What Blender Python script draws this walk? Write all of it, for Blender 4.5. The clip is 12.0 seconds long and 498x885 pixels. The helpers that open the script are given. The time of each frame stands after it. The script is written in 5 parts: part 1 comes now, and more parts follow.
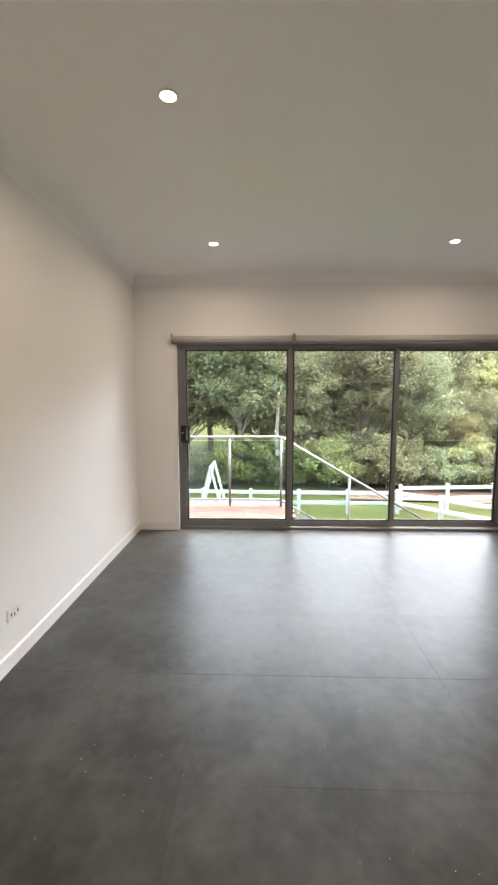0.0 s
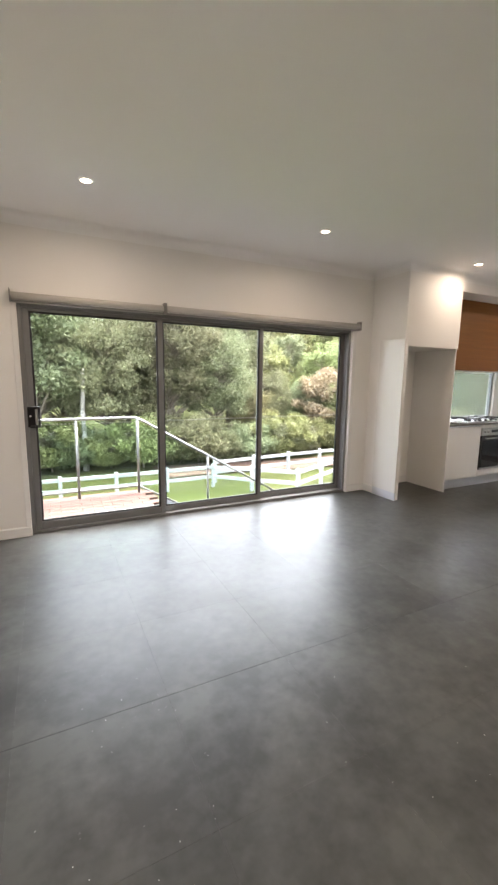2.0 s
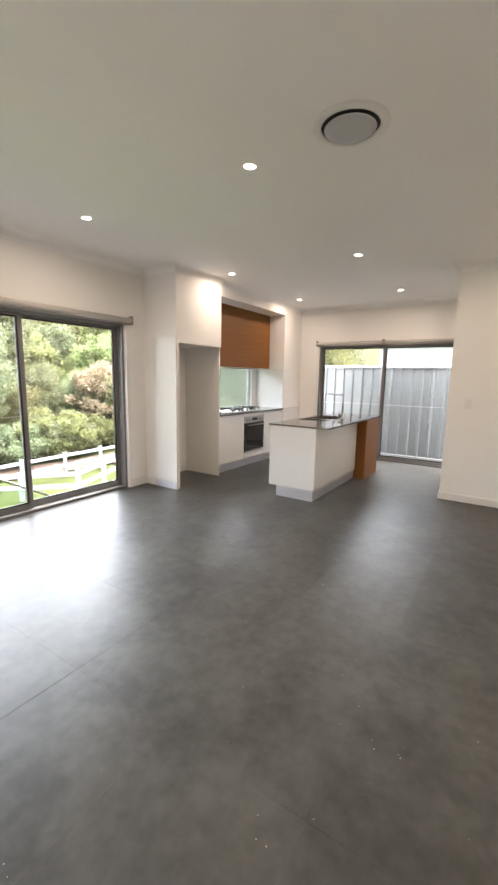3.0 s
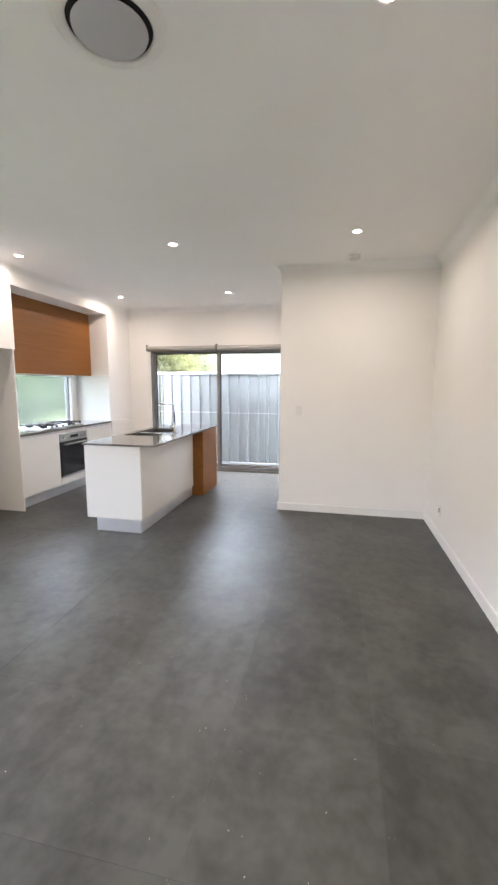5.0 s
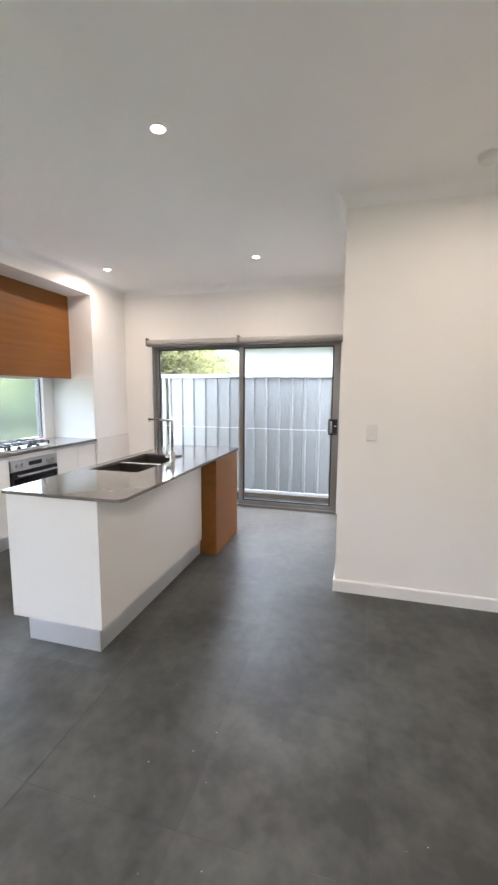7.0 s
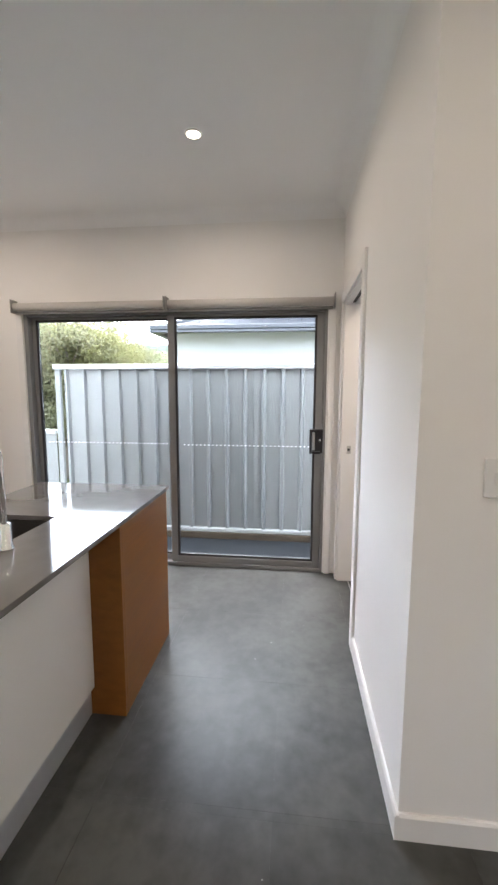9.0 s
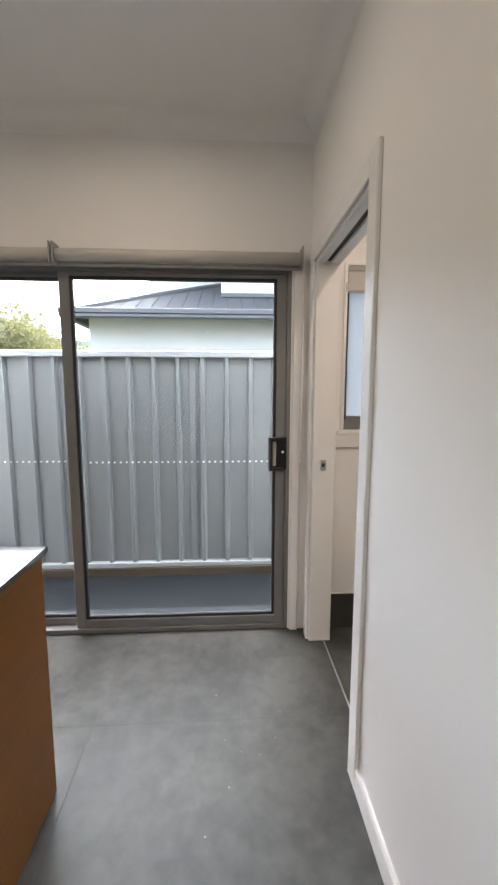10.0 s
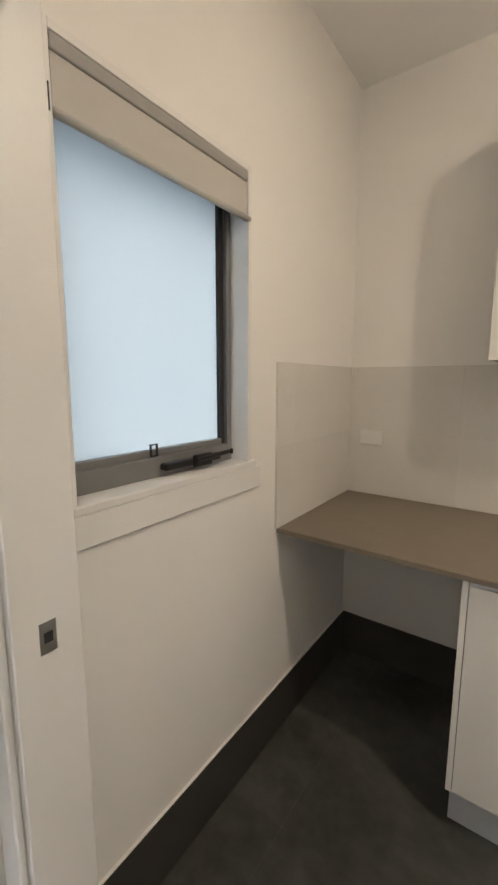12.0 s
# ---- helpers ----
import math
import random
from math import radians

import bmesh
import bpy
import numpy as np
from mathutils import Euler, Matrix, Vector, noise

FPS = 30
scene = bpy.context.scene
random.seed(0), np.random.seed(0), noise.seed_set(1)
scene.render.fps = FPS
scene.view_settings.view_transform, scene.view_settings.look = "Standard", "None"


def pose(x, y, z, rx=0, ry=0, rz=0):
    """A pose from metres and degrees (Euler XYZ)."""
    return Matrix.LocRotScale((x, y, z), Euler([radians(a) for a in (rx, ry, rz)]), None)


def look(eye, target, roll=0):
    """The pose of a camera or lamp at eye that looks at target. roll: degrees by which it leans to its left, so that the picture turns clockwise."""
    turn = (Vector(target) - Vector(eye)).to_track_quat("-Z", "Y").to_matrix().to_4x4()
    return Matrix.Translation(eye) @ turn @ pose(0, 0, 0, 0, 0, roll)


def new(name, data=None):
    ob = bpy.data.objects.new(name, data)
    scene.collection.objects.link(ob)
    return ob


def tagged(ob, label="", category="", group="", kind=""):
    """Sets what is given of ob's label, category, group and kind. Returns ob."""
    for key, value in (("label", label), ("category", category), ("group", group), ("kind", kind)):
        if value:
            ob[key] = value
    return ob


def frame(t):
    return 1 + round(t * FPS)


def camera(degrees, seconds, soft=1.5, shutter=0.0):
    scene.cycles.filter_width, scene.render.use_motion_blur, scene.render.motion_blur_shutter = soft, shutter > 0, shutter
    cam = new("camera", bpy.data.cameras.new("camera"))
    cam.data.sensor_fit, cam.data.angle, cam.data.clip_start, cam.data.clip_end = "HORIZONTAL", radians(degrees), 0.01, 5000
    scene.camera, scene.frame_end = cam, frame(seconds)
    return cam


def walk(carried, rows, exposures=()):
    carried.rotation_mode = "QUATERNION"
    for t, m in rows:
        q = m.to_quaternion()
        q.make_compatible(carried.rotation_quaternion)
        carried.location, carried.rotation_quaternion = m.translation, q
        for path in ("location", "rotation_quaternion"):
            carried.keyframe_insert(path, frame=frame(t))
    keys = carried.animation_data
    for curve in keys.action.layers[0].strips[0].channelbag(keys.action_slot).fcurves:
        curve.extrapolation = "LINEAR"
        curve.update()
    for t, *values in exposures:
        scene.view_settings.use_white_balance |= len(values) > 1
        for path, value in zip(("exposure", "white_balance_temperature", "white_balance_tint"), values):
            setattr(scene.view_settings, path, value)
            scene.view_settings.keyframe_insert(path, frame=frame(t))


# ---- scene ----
cam = camera(63.4, 12.0, soft=2.5)
PATH = [
    (0, (-0.049, 0.332, 1.503), (-0.109, 2.32, 1.291), 0.0),
    (0.5, (-0.343, 0.528, 1.49), (-0.71, 2.477, 1.23), -2.1),
    (1, (-0.607, 0.6, 1.501), (-0.709, 2.577, 1.216), -1.6),
    (1.5, (-0.759, 0.617, 1.507), (-0.386, 2.555, 1.184), 0.2),
    (2, (-0.787, 0.71, 1.485), (0.094, 2.479, 1.175), 0.8),
    (2.5, (-0.776, 0.715, 1.493), (0.571, 2.159, 1.174), 1.2),
    (3, (-0.801, 0.675, 1.487), (0.857, 1.748, 1.168), 1.1),
    (3.5, (-0.796, 0.641, 1.495), (1.043, 1.36, 1.177), 1.2),
    (3.7, (-0.781, 0.622, 1.501), (1.099, 1.227, 1.18), 1.1),
    (5.5, (0.383, 0.772, 1.51), (2.32, 1.183, 1.231), 0.2),
    (6, (0.814, 0.896, 1.502), (2.735, 1.386, 1.236), 0.5),
    (6.5, (1.274, 1.041, 1.502), (3.185, 1.578, 1.259), 0.3),
    (8.5, (3.078, 1.626, 1.478), (5.034, 1.962, 1.223), 0.4),
    (9, (3.514, 1.71, 1.461), (5.489, 1.92, 1.22), 0.2),
    (9.5, (3.989, 1.798, 1.455), (5.973, 1.851, 1.213), 0.2),
    (10, (4.427, 1.812, 1.446), (6.409, 1.701, 1.194), 0.1),
    (10.5, (4.860, 1.818, 1.465), (6.819, 1.503, 1.212), 0.2),
    (11, (5.294, 1.818, 1.460), (7.132, 1.067, 1.219), 0.1),
    (11.3, (5.512, 1.741, 1.471), (7.225, 0.739, 1.201), 0.0),
    (11.5, (5.645, 1.701, 1.486), (7.24, 0.526, 1.211), -0.0),
    (11.7, (5.762, 1.66, 1.496), (7.214, 0.314, 1.212), 0.0),
    (11.85, (5.841, 1.629, 1.497), (7.157, 0.155, 1.204), 0.0),
    (12, (5.918, 1.605, 1.492), (7.076, 0.002, 1.194), 0.1),
]
EXPOSURES = [(0, 4.3, 6480, 17), (2.5, 4.52, 6450, 17), (3.5, 4.9, 6350, 17), (5.5, 5.06, 5800, 16), (6.5, 5.02, 5800, 16), (8.5, 4.6, 5850, 15), (9.5, 4.22, 6000, 15), (10.5, 3.92, 6200, 15), (11.5, 3.97, 6450, 13), (12, 3.98, 6230, 10)]
walk(cam, [(t, look(eye, target, roll)) for t, eye, target, roll in PATH], EXPOSURES)

# world: bright overcast sky and a weak, wide sun
world = bpy.data.worlds.new("sky")
scene.world = world
world.use_nodes = True
wn, wl = world.node_tree.nodes, world.node_tree.links
sky = wn.new("ShaderNodeTexSky")
sky.sky_type, sky.sun_disc = 'NISHITA', False
sky.sun_elevation, sky.sun_rotation = radians(64), radians(62)
sky.air_density, sky.dust_density, sky.ozone_density = 1.0, 4.0, 1.0
haze = wn.new("ShaderNodeHueSaturation")
haze.inputs["Saturation"].default_value = 0.3
wl.new(sky.outputs[0], haze.inputs["Color"])
wl.new(haze.outputs[0], wn["Background"].inputs["Color"])
wn["Background"].inputs["Strength"].default_value = 0.15

sun = new("sun", bpy.data.lights.new("sun", 'SUN'))
sun.data.energy, sun.data.angle, sun.data.color = 0.35, radians(40), (1.0, 0.96, 0.9)
sun.matrix_world = look((19.4, 10.3, 44.9), (0, 0, 0))

DOWNLIGHT_WATTS = 0.35

# plan, in metres
XW, XE, XC = -1.458, 6.725, 4.736      # west wall, east wall, nib wall of the hall
YN, YS, YH, YK = 4.86, -0.349, 1.340, 4.95   # north, south, hall's south wall, kitchen's back wall
YL, XL = -0.411, 5.0                  # laundry's south and west walls
HC = 2.84                             # ceiling


# ---- materials ----
def material(name, colour, rough=0.5, metal=0.0, var=0.06, scale=3.0, fine=60.0, bump=0.05, spec=0.5, rvar=0.04, stretch=None, piece=0.0, coat=0.0, grain=0.4, world_space=False, window=0.4):
    """A surface with two scales of colour variation, uneven gloss and a fine relief."""
    m = bpy.data.materials.new(name)
    m.use_nodes = True
    n, l = m.node_tree.nodes, m.node_tree.links
    b = n["Principled BSDF"]
    b.inputs["Metallic"].default_value = metal
    b.inputs["Specular IOR Level"].default_value = spec
    b.inputs["Coat Weight"].default_value = coat
    co = n.new("ShaderNodeTexCoord")
    mp = n.new("ShaderNodeMapping")
    l.new(n.new("ShaderNodeNewGeometry").outputs["Position"] if world_space else co.outputs["Object"], mp.inputs["Vector"])
    mp.inputs["Location"].default_value = (0.31, 0.17, 0.43)
    if stretch:
        mp.inputs["Scale"].default_value = stretch
    big = n.new("ShaderNodeTexNoise")
    big.inputs["Scale"].default_value, big.inputs["Detail"].default_value = scale, 5
    small = n.new("ShaderNodeTexNoise")
    small.inputs["Scale"].default_value, small.inputs["Detail"].default_value = fine, 3
    l.new(mp.outputs[0], big.inputs["Vector"])
    l.new(mp.outputs[0], small.inputs["Vector"])
    mix = n.new("ShaderNodeMath")
    mix.operation = 'MULTIPLY_ADD'
    l.new(small.outputs["Fac"], mix.inputs[0])
    mix.inputs[1].default_value = grain
    l.new(big.outputs["Fac"], mix.inputs[2])
    ramp = n.new("ShaderNodeMapRange")
    ramp.inputs[1].default_value, ramp.inputs[2].default_value = 0.5 + grain * 0.5 - window * (1 + grain / 2), 0.5 + grain * 0.5 + window * (1 + grain / 2)
    var *= 1.6 if window > 0.3 else 1
    ramp.inputs[3].default_value, ramp.inputs[4].default_value = 1 - var, 1 + var
    l.new(mix.outputs[0], ramp.inputs[0])
    value = ramp.outputs[0]
    if piece:
        info = n.new("ShaderNodeObjectInfo")
        pr = n.new("ShaderNodeMapRange")
        pr.inputs[3].default_value, pr.inputs[4].default_value = 1 - piece, 1 + piece
        l.new(info.outputs["Random"], pr.inputs[0])
        mul = n.new("ShaderNodeMath")
        mul.operation = 'MULTIPLY'
        l.new(value, mul.inputs[0])
        l.new(pr.outputs[0], mul.inputs[1])
        value = mul.outputs[0]
    tint = n.new("ShaderNodeVectorMath")
    tint.operation = 'SCALE'
    tint.inputs[0].default_value = colour
    l.new(value, tint.inputs["Scale"])
    l.new(tint.outputs[0], b.inputs["Base Color"])
    rr = n.new("ShaderNodeMapRange")
    rr.inputs[1].default_value, rr.inputs[2].default_value = 0.1, 0.9
    rr.inputs[3].default_value, rr.inputs[4].default_value = max(0.02, rough - rvar), min(1, rough + rvar)
    l.new(big.outputs["Fac"], rr.inputs[0])
    l.new(rr.outputs[0], b.inputs["Roughness"])
    if bump:
        bp = n.new("ShaderNodeBump")
        bp.inputs["Strength"].default_value, bp.inputs["Distance"].default_value = bump, 0.01
        l.new(small.outputs["Fac"], bp.inputs["Height"])
        l.new(bp.outputs[0], b.inputs["Normal"])
    return m


def glass(name, tint=(0.94, 0.97, 0.96), gloss=0.02):
    """Clear glass: sees through, with a Fresnel reflection."""
    m = bpy.data.materials.new(name)
    m.use_nodes = True
    n, l = m.node_tree.nodes, m.node_tree.links
    n.remove(n["Principled BSDF"])
    tr, gl, fr, mx = n.new("ShaderNodeBsdfTransparent"), n.new("ShaderNodeBsdfGlossy"), n.new("ShaderNodeFresnel"), n.new("ShaderNodeMixShader")
    tr.inputs[0].default_value = (*tint, 1)
    gl.inputs["Roughness"].default_value = gloss
    fr.inputs["IOR"].default_value = 1.25
    l.new(fr.outputs[0], mx.inputs[0])
    l.new(tr.outputs[0], mx.inputs[1])
    l.new(gl.outputs[0], mx.inputs[2])
    l.new(mx.outputs[0], n["Material Output"].inputs["Surface"])
    return m


def frosted(name):
    """Obscure glass: spreads the daylight behind it."""
    m = bpy.data.materials.new(name)
    m.use_nodes = True
    n, l = m.node_tree.nodes, m.node_tree.links
    n.remove(n["Principled BSDF"])
    tl, df, mx = n.new("ShaderNodeBsdfTranslucent"), n.new("ShaderNodeBsdfGlossy"), n.new("ShaderNodeMixShader")
    tl.inputs[0].default_value = (0.345, 0.37, 0.378, 1)
    df.inputs["Roughness"].default_value = 0.25
    mx.inputs[0].default_value = 0.06
    l.new(tl.outputs[0], mx.inputs[1])
    l.new(df.outputs[0], mx.inputs[2])
    l.new(mx.outputs[0], n["Material Output"].inputs["Surface"])
    return m


def leafy(name, colour, var):
    """Leaves: each a little different, letting some light through."""
    m = bpy.data.materials.new(name)
    m.use_nodes = True
    n, l = m.node_tree.nodes, m.node_tree.links
    b = n["Principled BSDF"]
    geo, info = n.new("ShaderNodeNewGeometry"), n.new("ShaderNodeObjectInfo")
    add = n.new("ShaderNodeMath")
    add.operation = 'ADD'
    l.new(geo.outputs["Random Per Island"], add.inputs[0])
    l.new(info.outputs["Random"], add.inputs[1])
    mr = n.new("ShaderNodeMapRange")
    mr.inputs[2].default_value = 2.0
    mr.inputs[3].default_value, mr.inputs[4].default_value = 1 - var, 1 + var
    l.new(add.outputs[0], mr.inputs[0])
    hs = n.new("ShaderNodeHueSaturation")
    hs.inputs["Color"].default_value = (*colour, 1)
    hue = n.new("ShaderNodeMapRange")
    hue.inputs[3].default_value, hue.inputs[4].default_value = 0.455, 0.53
    l.new(info.outputs["Random"], hue.inputs[0])
    l.new(hue.outputs[0], hs.inputs["Hue"])
    l.new(mr.outputs[0], hs.inputs["Value"])
    l.new(hs.outputs[0], b.inputs["Base Color"])
    b.inputs["Roughness"].default_value = 0.6
    b.inputs["Specular IOR Level"].default_value = 0.15
    tl, mx = n.new("ShaderNodeBsdfTranslucent"), n.new("ShaderNodeMixShader")
    l.new(hs.outputs[0], tl.inputs[0])
    mx.inputs[0].default_value = 0.4
    l.new(b.outputs[0], mx.inputs[1])
    l.new(tl.outputs[0], mx.inputs[2])
    l.new(mx.outputs[0], n["Material Output"].inputs["Surface"])
    return m


def glowing(name, colour, strength):
    m = bpy.data.materials.new(name)
    m.use_nodes = True
    b = m.node_tree.nodes["Principled BSDF"]
    b.inputs["Emission Color"].default_value = (*colour, 1)
    b.inputs["Emission Strength"].default_value = strength
    return m


WALL = material("wall_paint", (0.85, 0.834, 0.81), 0.6, var=0.02, scale=1.2, fine=180, bump=0.03)
CEIL = material("ceiling_paint", (0.90, 0.895, 0.885), 0.8, var=0.02, scale=0.8, fine=160, bump=0.02)
TRIM = material("trim_paint", (0.80, 0.79, 0.775), 0.4, var=0.02, scale=2, fine=120, bump=0.02)
TILE = material("floor_tile", (0.0638, 0.0656, 0.0612), 0.40, var=0.34, scale=2.6, fine=15, bump=0.0, rvar=0.07, piece=0.09, spec=0.31, grain=0.55, world_space=True, window=0.15)
GROUT = material("grout", (0.046, 0.045, 0.043), 0.45, var=0.1)
SKIRT_TILE = material("skirting_tile", (0.05, 0.048, 0.044), 0.35, var=0.3, scale=3, fine=45, bump=0.02, grain=0.15, world_space=True)
ALU = material("grey_aluminium", (0.205, 0.206, 0.208), 0.42, 0.2, var=0.05, scale=4, fine=200, bump=0.02)
SEAL = material("black_seal", (0.02, 0.02, 0.022), 0.6, var=0.1)
BLACK = material("black_plastic", (0.012, 0.012, 0.013), 0.42, var=0.1, fine=150, spec=0.35)
CHROME = material("chrome", (0.75, 0.75, 0.76), 0.12, 1.0, var=0.03, rvar=0.04, bump=0.0)
RAIL_STEEL = material("rail_steel", (0.21, 0.215, 0.21), 0.35, 0.8, var=0.05)
STEEL = material("brushed_steel", (0.50, 0.49, 0.47), 0.34, 1.0, var=0.05, scale=3, fine=80, stretch=(1, 12, 12), bump=0.02)
SINK = material("sink_steel", (0.16, 0.15, 0.14), 0.35, 0.9, var=0.15, scale=6, fine=120, bump=0.02)
GLOSS = material("gloss_white_board", (0.80, 0.785, 0.755), 0.16, var=0.015, scale=1, fine=90, bump=0.0, rvar=0.04)
KICK = material("kickboard_aluminium", (0.66, 0.67, 0.70), 0.3, 0.55, var=0.02, scale=3, fine=90, bump=0.0, rvar=0.02)
STONE = material("stone_worktop", (0.150, 0.142, 0.130), 0.075, var=0.08, scale=14, fine=160, bump=0.0, rvar=0.02)
LAMINATE = material("laminate_bench", (0.20, 0.165, 0.125), 0.4, var=0.12, scale=12, fine=140, bump=0.02)
WOOD = material("oak_veneer", (0.235, 0.093, 0.018), 0.42, spec=0.3, var=0.16, scale=2.2, fine=26, stretch=(0.6, 6, 14), bump=0.04)
BLIND = material("blind_fabric", (0.55, 0.53, 0.50), 0.8, var=0.04, scale=4, fine=300, bump=0.08)
BLIND_GREY = material("blind_cassette", (0.34, 0.33, 0.32), 0.5, var=0.04, scale=4, fine=100)
WHITE_PLASTIC = material("white_plastic", (0.78, 0.77, 0.75), 0.3, var=0.02)
SPLASH = material("splash_tile", (0.72, 0.70, 0.67), 0.14, var=0.03, scale=4, fine=60, bump=0.01, piece=0.02)
GLASS = glass("window_glass")
RAILGLASS = glass("balustrade_glass", (0.86, 0.93, 0.90), 0.01)
FROST = frosted("obscure_glass")
DOTS = material("decal_white", (0.75, 0.76, 0.77), 0.5, var=0.02)
FENCE_SHEET = material("fence_steel", (0.205, 0.212, 0.213), 0.4, var=0.06, scale=2, fine=8, bump=0.0, stretch=(1, 1, 0.3), spec=0.1)
FENCE_RAIL = material("fence_rail_steel", (0.31, 0.315, 0.31), 0.4, var=0.04)
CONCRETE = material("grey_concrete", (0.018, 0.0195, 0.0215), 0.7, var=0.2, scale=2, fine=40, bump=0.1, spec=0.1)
SLEEPER = material("timber_sleeper", (0.07, 0.053, 0.038), 0.8, var=0.25, scale=3, fine=30, stretch=(8, 1, 8), bump=0.15, spec=0.1)
PAVER = material("terracotta_paver", (0.115, 0.068, 0.055), 0.7, var=0.15, scale=3, fine=50, bump=0.1, piece=0.12, spec=0.1)
MORTAR = material("mortar", (0.09, 0.08, 0.072), 0.9, var=0.1, spec=0.1)
WHITE_FENCE = material("white_fence_paint", (0.36, 0.36, 0.36), 0.5, var=0.05, scale=2, fine=30, spec=0.1)
RENDER = material("neighbour_render", (0.46, 0.465, 0.45), 0.7, var=0.04, scale=1, fine=30, bump=0.05, spec=0.1)
ROOF = material("roof_steel", (0.036, 0.037, 0.042), 0.8, spec=0.2, var=0.08, scale=1, fine=20)
GUTTER = material("gutter_steel", (0.045, 0.047, 0.052), 0.4, var=0.05)
BRICK_EXT = material("outer_wall_render", (0.55, 0.53, 0.50), 0.8, var=0.08, scale=2, fine=30, bump=0.1, spec=0.1)
GRASS = material("grass_ground", (0.034, 0.039, 0.0095), 0.95, var=0.35, scale=0.25, fine=3.0, bump=0.3, spec=0.1)
SOIL = material("red_soil", (0.09, 0.06, 0.045), 0.95, var=0.2, scale=1, fine=12, bump=0.2, spec=0.1)
BARK = material("bark", (0.16, 0.135, 0.11), 0.9, var=0.35, scale=2, fine=14, stretch=(4, 4, 0.6), bump=0.3, spec=0.1)
LEAF = leafy("gum_leaf", (0.155, 0.168, 0.092), 0.35)
LEAF_TAN = leafy("tan_leaf", (0.25, 0.195, 0.125), 0.3)
LEAF_LIGHT = leafy("light_leaf", (0.175, 0.185, 0.078), 0.35)
KITCHEN_PANE = frosted("splashback_glass")
kn, kl = KITCHEN_PANE.node_tree.nodes, KITCHEN_PANE.node_tree.links
kt, km = kn.new("ShaderNodeBsdfRefraction"), kn.new("ShaderNodeMixShader")
kt.inputs[0].default_value = (0.88, 0.91, 0.90, 1)
kt.inputs["Roughness"].default_value, kt.inputs["IOR"].default_value = 0.16, 1.4
kl.new(kn["Mix Shader"].outputs[0], km.inputs[1])
kl.new(kt.outputs[0], km.inputs[2])
km.inputs[0].default_value = 0.86
kn["Translucent BSDF"].inputs[0].default_value = (0.10, 0.125, 0.105, 1)
kl.new(km.outputs[0], kn["Material Output"].inputs["Surface"])
LAMP_GLOW = glowing("lamp_glow", (1.0, 0.84, 0.62), 1.6)
VENT_DISC = material("vent_disc", (0.52, 0.52, 0.55), 0.45, var=0.02)
INDOOR_CUP = material("lamp_trim", (0.8, 0.78, 0.75), 0.4, var=0.01)


# ---- mesh helpers ----
def box(bm, x0, x1, y0, y1, z0, z1, bevel=0.0, segments=1):
    made = bmesh.ops.create_cube(bm, size=1.0, matrix=Matrix.Translation(((x0 + x1) / 2, (y0 + y1) / 2, (z0 + z1) / 2)) @ Matrix.Diagonal((x1 - x0, y1 - y0, z1 - z0, 1)))
    if bevel:
        edges = list({e for v in made["verts"] for e in v.link_edges})
        bmesh.ops.bevel(bm, geom=edges, offset=bevel, segments=segments, affect='EDGES', profile=0.5)
    return bm


def boxes(*rows, bevel=0.0, segments=1):
    bm = bmesh.new()
    for r in rows:
        box(bm, *r, bevel=bevel, segments=segments)
    return bm


def tube(bm, a, b, r0, r1=None, sides=12, caps=True):
    a, b = Vector(a), Vector(b)
    m = Matrix.Translation((a + b) / 2) @ (b - a).to_track_quat('Z', 'Y').to_matrix().to_4x4()
    bmesh.ops.create_cone(bm, cap_ends=caps, segments=sides, radius1=r0, radius2=r0 if r1 is None else r1, depth=(b - a).length, matrix=m)
    return bm


def tubes(*rows, sides=12):
    bm = bmesh.new()
    for a, b, r in rows:
        tube(bm, a, b, r, sides=sides)
    return bm


def lathe(bm, profile, centre, sides=32):
    """Turns a profile of (radius, height) about the vertical line through centre."""
    cx, cy, cz = centre
    rings = [[bm.verts.new((cx + r * math.cos(2 * math.pi * i / sides), cy + r * math.sin(2 * math.pi * i / sides), cz + h)) for i in range(sides)] for r, h in profile]
    for lo, hi in zip(rings, rings[1:]):
        for i in range(sides):
            bm.faces.new((lo[i], lo[(i + 1) % sides], hi[(i + 1) % sides], hi[i]))
    bmesh.ops.recalc_face_normals(bm, faces=bm.faces)
    return bm


def sweep(bm, points, r, sides=10):
    """A round bar along a polyline."""
    points = [Vector(p) for p in points]
    rings = []
    for i, p in enumerate(points):
        d = (points[min(i + 1, len(points) - 1)] - points[max(i - 1, 0)]).normalized()
        q = d.to_track_quat('Z', 'Y')
        rings.append([bm.verts.new(p + q @ Vector((r * math.cos(2 * math.pi * k / sides), r * math.sin(2 * math.pi * k / sides), 0))) for k in range(sides)])
    for lo, hi in zip(rings, rings[1:]):
        for k in range(sides):
            bm.faces.new((lo[k], lo[(k + 1) % sides], hi[(k + 1) % sides], hi[k]))
    bm.faces.new(rings[0])
    bm.faces.new(rings[-1])
    bmesh.ops.recalc_face_normals(bm, faces=bm.faces)
    return bm


